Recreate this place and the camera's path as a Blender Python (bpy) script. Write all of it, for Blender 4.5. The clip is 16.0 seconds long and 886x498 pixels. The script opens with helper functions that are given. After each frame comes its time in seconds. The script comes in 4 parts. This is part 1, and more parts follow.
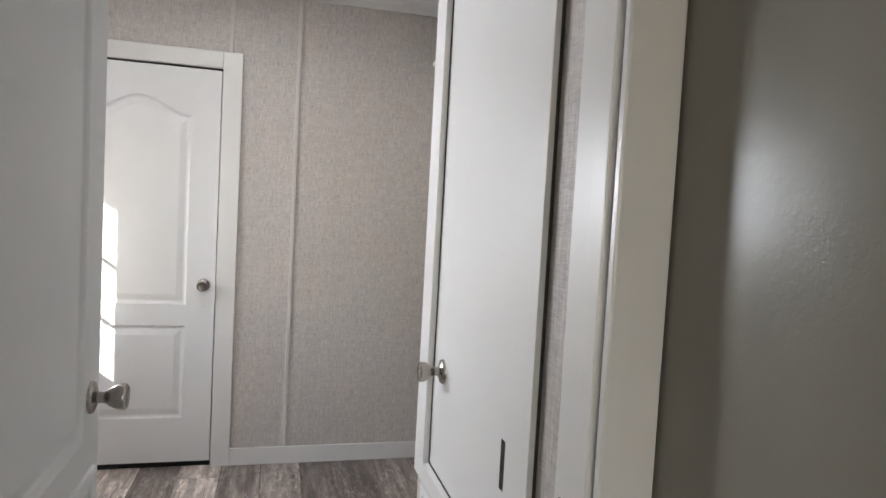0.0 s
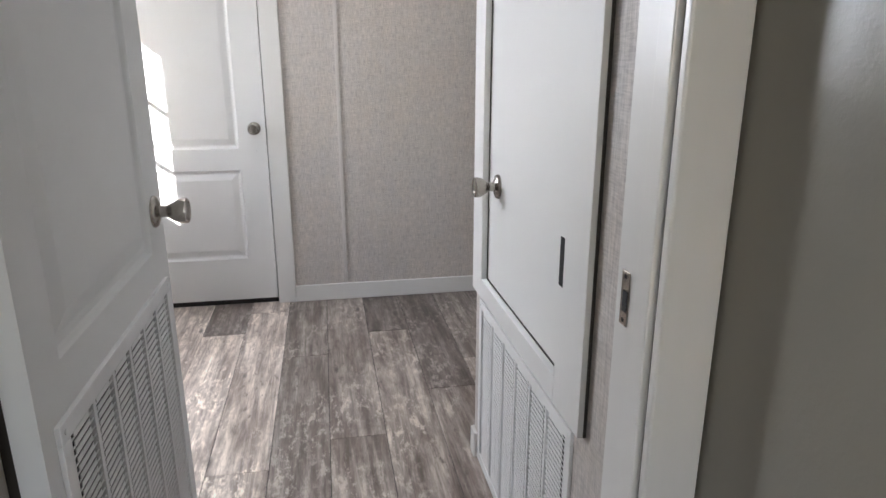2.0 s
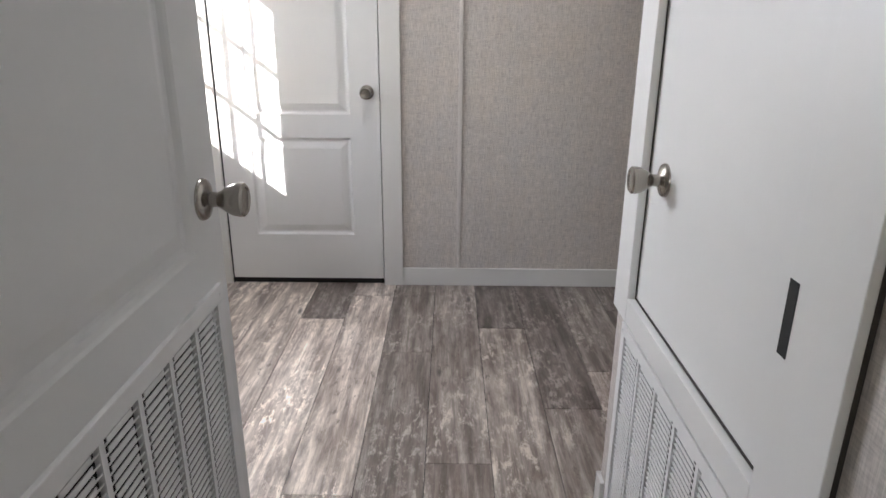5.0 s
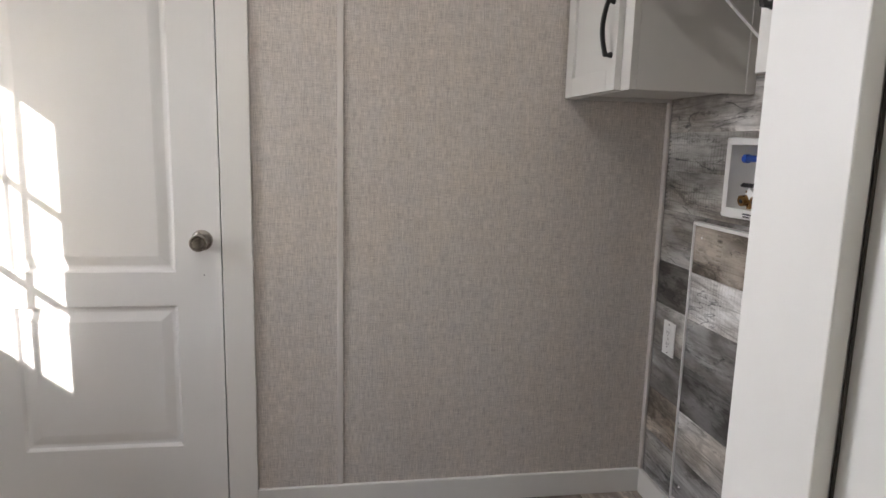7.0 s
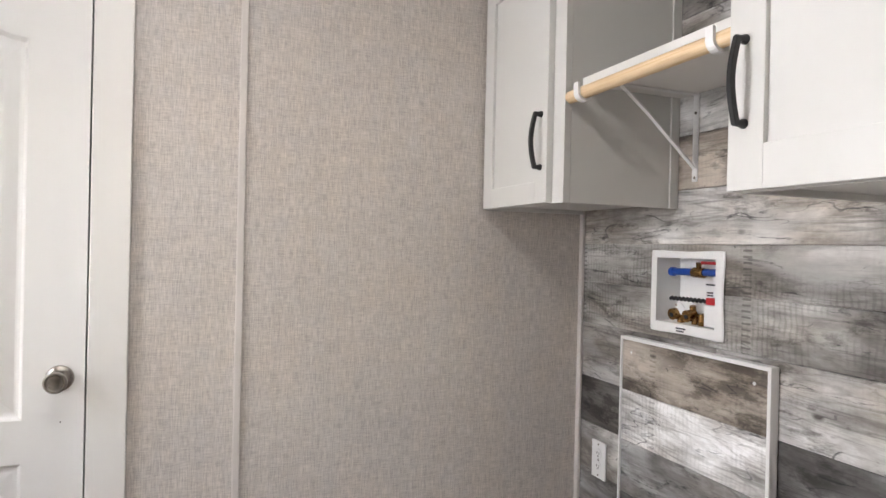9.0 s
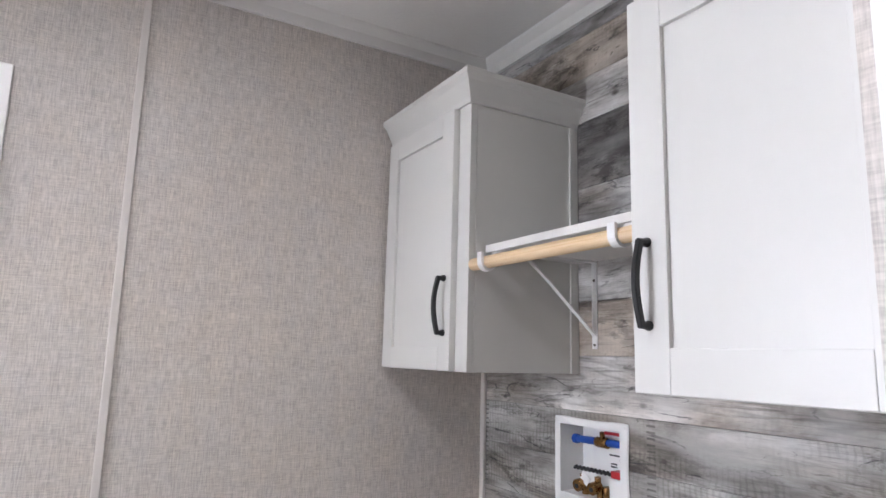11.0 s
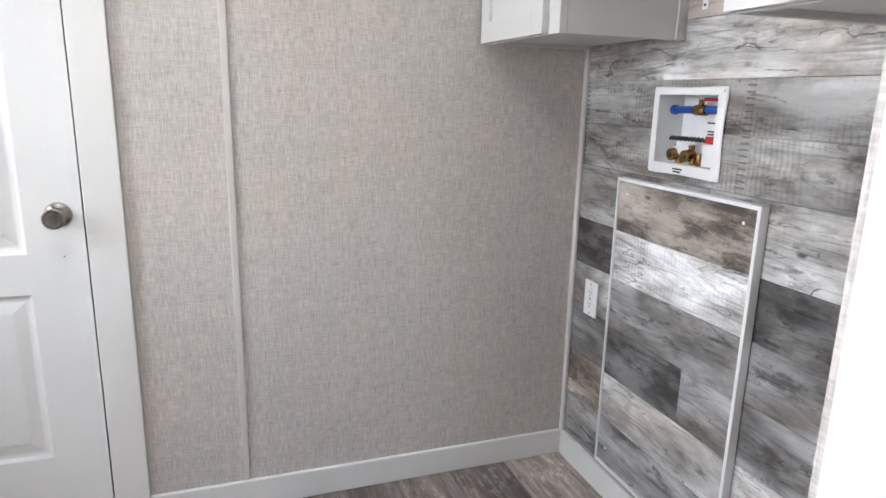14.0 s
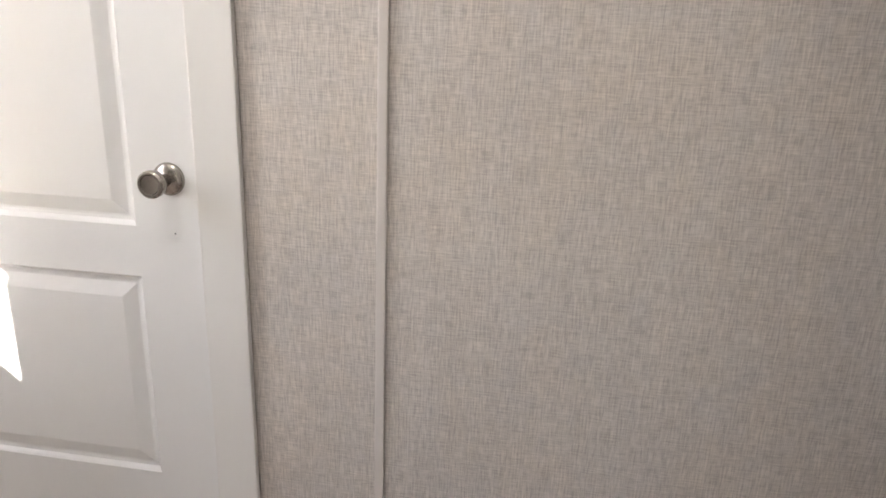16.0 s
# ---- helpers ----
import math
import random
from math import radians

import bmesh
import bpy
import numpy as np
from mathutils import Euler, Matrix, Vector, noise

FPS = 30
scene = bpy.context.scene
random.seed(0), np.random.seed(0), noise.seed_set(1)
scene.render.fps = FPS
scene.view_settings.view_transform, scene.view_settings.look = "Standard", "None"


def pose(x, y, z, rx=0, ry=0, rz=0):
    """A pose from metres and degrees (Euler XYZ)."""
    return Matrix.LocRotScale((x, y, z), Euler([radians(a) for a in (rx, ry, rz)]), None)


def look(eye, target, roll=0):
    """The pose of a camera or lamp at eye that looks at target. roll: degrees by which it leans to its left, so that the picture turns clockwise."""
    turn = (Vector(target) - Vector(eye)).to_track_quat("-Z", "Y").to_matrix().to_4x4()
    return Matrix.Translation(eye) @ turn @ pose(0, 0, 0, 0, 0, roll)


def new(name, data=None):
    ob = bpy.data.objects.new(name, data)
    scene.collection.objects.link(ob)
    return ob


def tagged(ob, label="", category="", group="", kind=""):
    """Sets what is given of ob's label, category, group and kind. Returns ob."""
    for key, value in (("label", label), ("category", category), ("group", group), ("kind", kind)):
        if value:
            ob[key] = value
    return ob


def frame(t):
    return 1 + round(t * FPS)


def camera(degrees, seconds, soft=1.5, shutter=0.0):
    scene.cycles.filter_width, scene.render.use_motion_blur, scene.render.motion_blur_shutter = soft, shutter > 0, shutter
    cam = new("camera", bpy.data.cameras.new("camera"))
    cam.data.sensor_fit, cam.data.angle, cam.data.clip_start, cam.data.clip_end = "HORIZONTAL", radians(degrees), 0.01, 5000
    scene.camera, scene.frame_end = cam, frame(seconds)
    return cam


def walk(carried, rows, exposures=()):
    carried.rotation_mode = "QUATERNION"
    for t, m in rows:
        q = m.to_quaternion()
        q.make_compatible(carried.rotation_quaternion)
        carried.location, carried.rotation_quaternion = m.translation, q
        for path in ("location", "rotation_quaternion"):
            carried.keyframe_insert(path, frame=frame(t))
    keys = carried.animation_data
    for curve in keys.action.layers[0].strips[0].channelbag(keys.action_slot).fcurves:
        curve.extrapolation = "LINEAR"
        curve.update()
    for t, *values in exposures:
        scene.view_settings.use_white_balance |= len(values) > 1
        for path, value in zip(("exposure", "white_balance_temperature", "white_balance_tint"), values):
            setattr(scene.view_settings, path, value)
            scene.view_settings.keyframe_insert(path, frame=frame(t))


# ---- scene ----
cam = camera(69.1, 16.0)
PATH = [
    (0, (0.177, 0.095, 1.355), (0.684, 2.027, 1.243), 3.1),
    (0.5, (0.167, 0.134, 1.412), (0.675, 2.065, 1.52), 2.4),
    (1, (0.168, 0.162, 1.389), (0.664, 2.09, 1.58), 1.5),
    (1.5, (0.175, 0.14, 1.33), (0.602, 2.083, 1.128), 1.8),
    (2, (0.184, 0.124, 1.242), (0.529, 2.014, 0.688), -0.0),
    (2.5, (0.191, 0.107, 1.189), (0.515, 1.927, 0.427), 1.0),
    (3, (0.173, 0.116, 1.204), (0.317, 1.986, 0.509), 1.6),
    (3.5, (0.173, 0.131, 1.218), (0.299, 2.024, 0.587), 1.7),
    (3.7, (0.174, 0.153, 1.22), (0.148, 2.056, 0.605), 1.4),
    (5.8, (0.251, 0.886, 1.194), (0.234, 2.773, 0.532), -0.3),
    (6, (0.264, 0.988, 1.205), (0.204, 2.879, 0.557), -0.8),
    (6.3, (0.291, 1.167, 1.209), (0.163, 3.088, 0.667), -0.3),
    (6.5, (0.281, 1.269, 1.232), (0.184, 3.198, 0.711), -0.3),
    (6.6, (0.263, 1.324, 1.234), (0.207, 3.264, 0.75), 0.6),
    (7, (0.262, 1.438, 1.25), (0.578, 3.387, 0.921), 1.5),
    (7.5, (0.189, 1.545, 1.206), (0.79, 3.435, 0.95), -1.7),
    (8, (0.148, 1.585, 1.176), (0.715, 3.478, 0.866), -1.4),
    (8.5, (0.17, 1.616, 1.198), (0.788, 3.508, 0.996), 0.3),
    (9, (0.144, 1.663, 1.278), (0.867, 3.528, 1.272), 1.3),
    (9.5, (0.135, 1.704, 1.354), (0.942, 3.529, 1.488), 2.3),
    (10, (0.154, 1.725, 1.434), (1.021, 3.502, 1.733), 2.9),
    (10.2, (0.154, 1.736, 1.441), (1.051, 3.491, 1.782), 2.3),
    (12.3, (0.171, 1.719, 1.417), (1.242, 3.396, 1.624), 2.7),
    (12.5, (0.187, 1.717, 1.415), (1.245, 3.41, 1.54), 2.6),
    (13, (0.21, 1.673, 1.342), (1.129, 3.447, 1.246), 0.2),
    (13.5, (0.223, 1.636, 1.275), (1.063, 3.433, 1.017), 2.4),
    (14, (0.229, 1.651, 1.247), (0.878, 3.485, 0.784), 1.3),
    (14.5, (0.334, 1.764, 1.198), (0.756, 3.631, 0.617), 0.9),
    (15, (0.407, 1.938, 1.206), (0.554, 3.836, 0.594), 2.6),
    (15.5, (0.428, 2.125, 1.19), (0.411, 4.071, 0.726), 1.8),
    (16, (0.544, 2.361, 1.179), (0.271, 4.256, 0.602), 2.2),
]
EXPOSURES = [(0.0, 2.7, 6250, 13), (0.7, 2.6, 6300, 13), (1.5, 2.65, 6000, 13), (2.0, 2.78, 6100, 13), (2.5, 2.85, 6100, 13), (3.5, 2.8, 6200, 13), (5.8, 2.56, 6200, 14), (6.3, 2.53, 6200, 14), (7.0, 2.4, 6550, 14), (7.5, 2.8, 6550, 13), (8.0, 3.03, 6700, 14),
             (9.0, 3.02, 6500, 14), (10.0, 3.0, 6150, 15), (12.5, 2.78, 5850, 17), (13.0, 2.8, 5750, 14), (13.5, 2.93, 5850, 13), (14.0, 3.28, 6000, 12), (15.0, 3.28, 6550, 14), (15.5, 2.95, 6700, 14), (16.0, 3.0, 6650, 15)]
walk(cam, [(t, look(eye, target, roll)) for t, eye, target, roll in PATH], EXPOSURES)

# ---- world, sun, lights ----
SUN_WAY = Vector((0.78, 1.0, -0.605)).normalized()
world = bpy.data.worlds.new("world")
scene.world = world
world.use_nodes = True
wn = world.node_tree.nodes
sky = wn.new("ShaderNodeTexSky")
sky.sky_type = "NISHITA"
sky.sun_disc = False
sky.sun_elevation = math.asin(-SUN_WAY.z)
sky.sun_rotation = math.atan2(-SUN_WAY.x, -SUN_WAY.y)
world.node_tree.links.new(sky.outputs[0], wn["Background"].inputs[0])
wn["Background"].inputs[1].default_value = 0.09
sun = new("sun", bpy.data.lights.new("sun", "SUN"))
sun.data.energy, sun.data.angle, sun.data.color = 3.0, radians(0.5), (1.0, 0.95, 0.88)
sun.matrix_world = look((-6, -8, 5), Vector((-6, -8, 5)) + SUN_WAY)


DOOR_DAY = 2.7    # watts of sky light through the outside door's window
HALL_DAY = 1.0   # watts of daylight through the hall window


# ---- materials ----
class Mat:
    """A node material: m.n('Noise', ...) adds nodes, m.l(a, b) links sockets."""

    def __init__(self, name, rough=0.5, metal=0.0, spec=0.5):
        self.mat = bpy.data.materials.new(name)
        self.mat.use_nodes = True
        self.t = self.mat.node_tree
        self.b = self.t.nodes["Principled BSDF"]
        self.b.inputs["Roughness"].default_value = rough
        self.b.inputs["Metallic"].default_value = metal
        self.b.inputs["Specular IOR Level"].default_value = spec
        self.co = None

    def node(self, kind, **values):
        n = self.t.nodes.new("ShaderNode" + kind)
        for k, v in values.items():
            n.inputs[k.replace("_", " ")].default_value = v
        return n

    def l(self, a, b):
        self.t.links.new(a, b)

    def coords(self, scale=(1, 1, 1), jitter=0.0):
        """Object coordinates, stretched, and shifted at random from object to object."""
        if self.co is None:
            self.co = self.node("TexCoord")
        src = self.co.outputs["Object"]
        if jitter:
            info = self.node("ObjectInfo")
            mul = self.node("VectorMath")
            mul.operation = "MULTIPLY_ADD"
            comb = self.node("CombineXYZ")
            for i, k in enumerate((jitter, jitter * 1.7, jitter * 0.6)):
                mm = self.node("Math")
                mm.operation = "MULTIPLY"
                self.l(info.outputs["Random"], mm.inputs[0])
                mm.inputs[1].default_value = k
                self.l(mm.outputs[0], comb.inputs[i])
            add = self.node("VectorMath")
            add.operation = "ADD"
            self.l(src, add.inputs[0])
            self.l(comb.outputs[0], add.inputs[1])
            src = add.outputs[0]
        m = self.node("Mapping")
        m.inputs["Scale"].default_value = scale
        self.l(src, m.inputs["Vector"])
        return m.outputs[0]

    def noise(self, vec, scale, detail=4.0, rough=0.55, distort=0.0):
        n = self.node("TexNoise", Scale=scale, Detail=detail, Roughness=rough, Distortion=distort)
        self.l(vec, n.inputs["Vector"])
        return n.outputs["Fac"]

    def ramp(self, fac, stops):
        r = self.node("ValToRGB")
        e = r.color_ramp.elements
        while len(e) < len(stops):
            e.new(0.5)
        for el, (p, c) in zip(e, stops):
            el.position = p
            el.color = (*c, 1) if len(c) == 3 else c
        self.l(fac, r.inputs[0])
        return r.outputs[0]

    def mix(self, fac, a, b, mode="MIX"):
        m = self.t.nodes.new("ShaderNodeMix")
        m.data_type, m.blend_type = "RGBA", mode
        for sock, v in ((m.inputs[0], fac), (m.inputs[6], a), (m.inputs[7], b)):
            if hasattr(v, "is_linked"):
                self.l(v, sock)
            elif isinstance(v, (int, float)):
                sock.default_value = v
            else:
                sock.default_value = (*v, 1)
        return m.outputs[2]

    def math(self, op, a, b):
        m = self.node("Math")
        m.operation = op
        for sock, v in zip(m.inputs, (a, b)):
            if hasattr(v, "is_linked"):
                self.l(v, sock)
            else:
                sock.default_value = v
        return m.outputs[0]

    def deepen(self, c, gamma, gain):
        """More depth between the dark and the light grain."""
        g = self.node("Gamma", Gamma=gamma)
        self.l(c, g.inputs[0])
        return self.mix(1.0, g.outputs[0], (gain, gain, gain), "MULTIPLY")

    def color(self, c):
        if hasattr(c, "is_linked"):
            self.l(c, self.b.inputs["Base Color"])
        else:
            self.b.inputs["Base Color"].default_value = (*c, 1)

    def rough(self, c):
        self.l(c, self.b.inputs["Roughness"])

    def bump(self, h, strength=0.2, dist=0.002):
        n = self.node("Bump", Strength=strength, Distance=dist)
        self.l(h, n.inputs["Height"])
        self.l(n.outputs[0], self.b.inputs["Normal"])


def paint(name, base, rough=0.4, grain=0.04, bump=0.15, jitter=0.0):
    """Painted wood or plastic: faint mottling, brush grain and small relief."""
    m = Mat(name, rough)
    v = m.coords((1, 1, 1), jitter)
    big = m.noise(v, 3.0, 3)
    fine = m.noise(m.coords((60, 60, 6), jitter), 1.0, 4)
    dark = tuple(c * (1 - grain * 2) for c in base)
    c = m.mix(big, dark, base)
    c = m.mix(m.math("MULTIPLY", fine, 0.35), c, tuple(min(1, k * 1.03) for k in base))
    m.color(c)
    m.rough(m.math("ADD", m.math("MULTIPLY", fine, 0.08), rough - 0.04))
    m.bump(fine, bump, 0.0006)
    return m.mat


def weave(name, base):
    """Greige vinyl-on-board with a woven linen print."""
    m = Mat(name, 0.55, spec=0.35)
    horiz = m.noise(m.coords((34, 34, 330)), 1.0, 2, 0.6)
    vert = m.noise(m.coords((300, 300, 26)), 1.0, 2, 0.6)
    cloud = m.noise(m.coords((1, 1, 0.7)), 26.0, 3)
    wide = m.noise(m.coords((1, 1, 1)), 1.3, 2)
    dash = m.noise(m.coords((13, 13, 105)), 1.0, 2, 0.55)
    slub = m.noise(m.coords((95, 95, 8)), 1.0, 2, 0.55)
    threads = m.math("ADD", m.math("MULTIPLY", horiz, 0.42), m.math("MULTIPLY", vert, 0.58))
    fabric = m.math("ADD", m.math("MULTIPLY", threads, 0.78), m.math("ADD", m.math("MULTIPLY", dash, 0.11), m.math("MULTIPLY", slub, 0.11)))
    c = m.ramp(fabric, [(0.39, tuple(k * 0.76 for k in base)), (0.5, base), (0.61, tuple(min(1, k * 1.23) for k in base))])
    c = m.mix(m.ramp(cloud, [(0.35, (0, 0, 0)), (0.68, (0.75, 0.75, 0.75))]), c, m.mix(1.0, c, (0.93, 0.95, 0.985), "MULTIPLY"))
    patch = m.noise(m.coords((9, 9, 5)), 1.0, 3, 0.6)
    c = m.mix(m.ramp(patch, [(0.40, (0, 0, 0)), (0.66, (0.8, 0.8, 0.8))]), c, m.mix(1.0, c, (1.05, 1.02, 0.98), "MULTIPLY"))
    c = m.mix(m.math("MULTIPLY", wide, 0.25), c, m.mix(1.0, c, (1.06, 1.0, 0.94), "MULTIPLY"))
    m.color(c)
    m.bump(threads, 0.35, 0.0008)
    return m.mat


def plank_floor(name, shade):
    m = Mat("weathered_grey_plank_" + name, 0.4, spec=0.5)
    j = 37.0
    base = m.noise(m.coords((22, 2.6, 1), j), 1.0, 6, 0.66, 0.25)
    grain = m.noise(m.coords((62, 2.2, 1), j), 1.0, 5, 0.68, 0.4)
    fine = m.noise(m.coords((260, 7, 1), j), 1.0, 3, 0.6)
    worn = m.noise(m.coords((42, 16, 1), j), 1.0, 6, 0.75, 0.15)
    patch = m.noise(m.coords((6, 2.6, 1), j), 1.0, 3, 0.5)
    c = m.ramp(base, [(0.34, (0.13, 0.109, 0.099)), (0.45, (0.20, 0.178, 0.166)), (0.55, (0.285, 0.262, 0.246)), (0.67, (0.42, 0.398, 0.38))])
    rings = m.noise(m.coords((10, 0.9, 1), j), 1.0, 2, 0.45, 0.5)
    lines = m.math("SINE", m.math("MULTIPLY", rings, 90.0), 0.0)
    c = m.mix(m.ramp(lines, [(0.5, (0, 0, 0)), (0.98, (0.32, 0.32, 0.32))]), c, m.mix(0.6, c, (0.06, 0.048, 0.042)))
    c = m.mix(m.ramp(grain, [(0.36, (0.7, 0.7, 0.7)), (0.47, (0, 0, 0))]), c, m.mix(0.6, c, (0.07, 0.056, 0.052)))
    specks = m.math("MULTIPLY", m.ramp(worn, [(0.50, (0, 0, 0)), (0.60, (0.75, 0.75, 0.75))]), m.ramp(patch, [(0.44, (0, 0, 0)), (0.62, (1, 1, 1))]))
    c = m.mix(specks, c, (0.54, 0.515, 0.49))
    pits = m.math("MULTIPLY", m.ramp(worn, [(0.36, (0.8, 0.8, 0.8)), (0.46, (0, 0, 0))]), m.ramp(patch, [(0.38, (1, 1, 1)), (0.54, (0, 0, 0))]))
    c = m.mix(pits, c, (0.085, 0.07, 0.064))
    c = m.mix(m.ramp(fine, [(0.32, (0.22, 0.22, 0.22)), (0.46, (0, 0, 0))]), c, (0.10, 0.085, 0.078))
    streak = m.noise(m.coords((34, 1.1, 1), j), 1.0, 3, 0.6, 0.3)
    c = m.mix(m.ramp(streak, [(0.52, (0, 0, 0)), (0.64, (0.4, 0.4, 0.4))]), c, m.mix(0.6, c, (0.055, 0.045, 0.042)))
    c = m.deepen(c, 1.15, 1.50)
    info = m.node("ObjectInfo")
    tone = m.ramp(info.outputs["Random"], [(0.0, tuple(k * 0.88 for k in shade)), (1.0, tuple(k * 1.12 for k in shade))])
    c = m.mix(1.0, c, tone, "MULTIPLY")
    vor = m.node("TexVoronoi", Scale=1.0, Randomness=1.0)
    m.l(m.coords((7.0, 2.0, 1), j), vor.inputs["Vector"])
    c = m.mix(m.ramp(vor.outputs["Distance"], [(0.03, (0.85, 0.85, 0.85)), (0.085, (0, 0, 0))]), c, (0.05, 0.04, 0.036))
    m.color(c)
    m.rough(m.math("ADD", m.math("MULTIPLY", fine, 0.2), 0.22))
    m.bump(m.math("ADD", fine, m.math("MULTIPLY", grain, 0.6)), 0.3, 0.0012)
    return m.mat


LADDER = -2.810   # where the columns of saw ticks stand along the wall, and every 0.67 m from there


def plank_board(name, shade, sawn, stain, jitter=53.0):
    """Weathered barn-board print on the accent wall; grain runs along y."""
    m = Mat(name, 0.5, spec=0.4)
    j = jitter
    base = m.noise(m.coords((1, 2.6, 9.0), j), 1.0, 6, 0.66, 0.2)
    rings = m.noise(m.coords((1, 1.2, 9.0), j), 1.0, 2, 0.4, 0.15)
    grain = m.noise(m.coords((1, 3.0, 62), j), 1.0, 5, 0.68, 0.35)
    fine = m.noise(m.coords((1, 9.0, 260), j), 1.0, 3, 0.6)
    blot = m.noise(m.coords((1, 6.5, 19), j), 1.0, 7, 0.72, 0.2)
    warm = m.noise(m.coords((1, 2.0, 6.0), j * 1.3), 1.0, 3, 0.5)
    teeth = m.node("SeparateXYZ")
    m.l(m.coords((1, 430, 1), j), teeth.inputs[0])
    drift = m.noise(m.coords((1, 14, 22), j), 1.0, 3, 0.6)
    saw = m.math("SINE", m.math("ADD", teeth.outputs[1], m.math("MULTIPLY", drift, 9.0)), 0.0)
    saw = m.math("MULTIPLY", m.math("ADD", saw, 1.0), m.math("MULTIPLY", m.noise(m.coords((1, 34, 30), j), 1.0, 2, 0.5), 0.9))
    zone = m.noise(m.coords((1, 5.0, 9.0), j), 1.0, 3, 0.55)
    c = m.ramp(base, [(0.33, (0.19, 0.178, 0.168)), (0.45, (0.34, 0.33, 0.32)), (0.55, (0.50, 0.493, 0.486)), (0.68, (0.76, 0.765, 0.77))])
    c = m.mix(m.ramp(warm, [(0.48, (0, 0, 0)), (0.66, (0.5, 0.5, 0.5))]), c, m.mix(1.0, c, (1.04, 0.93, 0.81), "MULTIPLY"))
    lines = m.math("SINE", m.math("MULTIPLY", rings, 95.0), 0.0)
    c = m.mix(m.math("MULTIPLY", m.ramp(lines, [(0.55, (0, 0, 0)), (0.98, (0.5, 0.5, 0.5))]), m.ramp(zone, [(0.38, (0.15, 0.15, 0.15)), (0.6, (1, 1, 1))])), c, m.mix(0.6, c, (0.075, 0.068, 0.06)))
    c = m.mix(m.ramp(grain, [(0.34, (0.7, 0.7, 0.7)), (0.43, (0, 0, 0))]), c, m.mix(0.6, c, (0.07, 0.064, 0.058)))
    c = m.mix(m.ramp(blot, [(0.58 - 0.13 * stain, (0, 0, 0)), (0.67 - 0.12 * stain, (0.9, 0.9, 0.9))]), c, m.mix(0.72, c, (0.072, 0.062, 0.053)))
    cuts = m.math("MULTIPLY", m.ramp(saw, [(0.45, (0, 0, 0)), (0.85, (0.9, 0.9, 0.9))]), m.ramp(zone, [(0.40, (0, 0, 0)), (0.52, (sawn, sawn, sawn))]))
    c = m.mix(cuts, c, m.mix(0.5, c, (0.09, 0.083, 0.076)))
    c = m.mix(m.ramp(fine, [(0.33, (0.3, 0.3, 0.3)), (0.45, (0, 0, 0))]), c, (0.11, 0.103, 0.096))
    fade = m.noise(m.coords((1, 3.2, 7.5), j * 0.7), 1.0, 2, 0.45, 0.2)
    c = m.mix(m.ramp(fade, [(0.52, (0, 0, 0)), (0.68, (0.62, 0.62, 0.62))]), c, m.mix(0.75, c, (0.80, 0.805, 0.81)))
    c = m.mix(m.ramp(fade, [(0.30, (0.5, 0.5, 0.5)), (0.46, (0, 0, 0))]), c, m.mix(0.5, c, (0.10, 0.098, 0.10)))
    crack = m.math("SINE", m.math("MULTIPLY", m.noise(m.coords((1, 3.6, 15), j * 1.9), 1.0, 3, 0.5, 0.5), 26.0), 0.0)
    c = m.mix(m.math("MULTIPLY", m.ramp(crack, [(0.965, (0, 0, 0)), (0.995, (0.85, 0.85, 0.85))]), m.ramp(blot, [(0.46, (0, 0, 0)), (0.6, (1, 1, 1))])), c, (0.075, 0.075, 0.08))
    c = m.deepen(c, 1.22, 1.18)
    place = m.node("SeparateXYZ")
    m.l(m.coords((1, 1, 1)), place.inputs[0])
    wander = m.math("MULTIPLY", m.math("SUBTRACT", drift, 0.5), 0.012)
    off = m.math("PINGPONG", m.math("ADD", m.math("ADD", place.outputs[1], wander), LADDER), 0.335)
    rungs = m.math("SINE", m.math("MULTIPLY", m.math("ADD", place.outputs[2], m.math("MULTIPLY", drift, 0.006)), 440.0), 0.0)
    ladder = m.math("MULTIPLY", m.math("LESS_THAN", off, 0.013), m.ramp(rungs, [(0.2, (0, 0, 0)), (0.7, (sawn * 1.5, sawn * 1.5, sawn * 1.5))]))
    c = m.mix(ladder, c, m.mix(0.7, c, (0.06, 0.055, 0.05)))
    info = m.node("ObjectInfo")
    tone = m.ramp(info.outputs["Random"], [(0.0, tuple(k * 0.93 for k in shade)), (1.0, tuple(k * 1.07 for k in shade))])
    c = m.mix(1.0, c, tone, "MULTIPLY")
    vor = m.node("TexVoronoi", Scale=1.0, Randomness=1.0)
    m.l(m.coords((1, 4.0, 8.0), j), vor.inputs["Vector"])
    c = m.mix(m.ramp(vor.outputs["Distance"], [(0.03, (0.9, 0.9, 0.9)), (0.075, (0, 0, 0))]), c, (0.06, 0.05, 0.042))
    m.color(c)
    m.bump(m.math("ADD", fine, grain), 0.3, 0.001)
    return m.mat


def stipple(name, base, rough=0.24, bump=0.3, spec=0.5):
    m = Mat(name, rough, spec=spec)
    v = m.coords()
    n1 = m.noise(v, 95.0, 4, 0.6)
    n2 = m.noise(v, 2.0, 2)
    m.color(m.mix(n2, tuple(k * 0.93 for k in base), base))
    m.bump(m.ramp(n1, [(0.42, (0, 0, 0)), (0.6, (1, 1, 1))]), bump, 0.0012)
    return m.mat


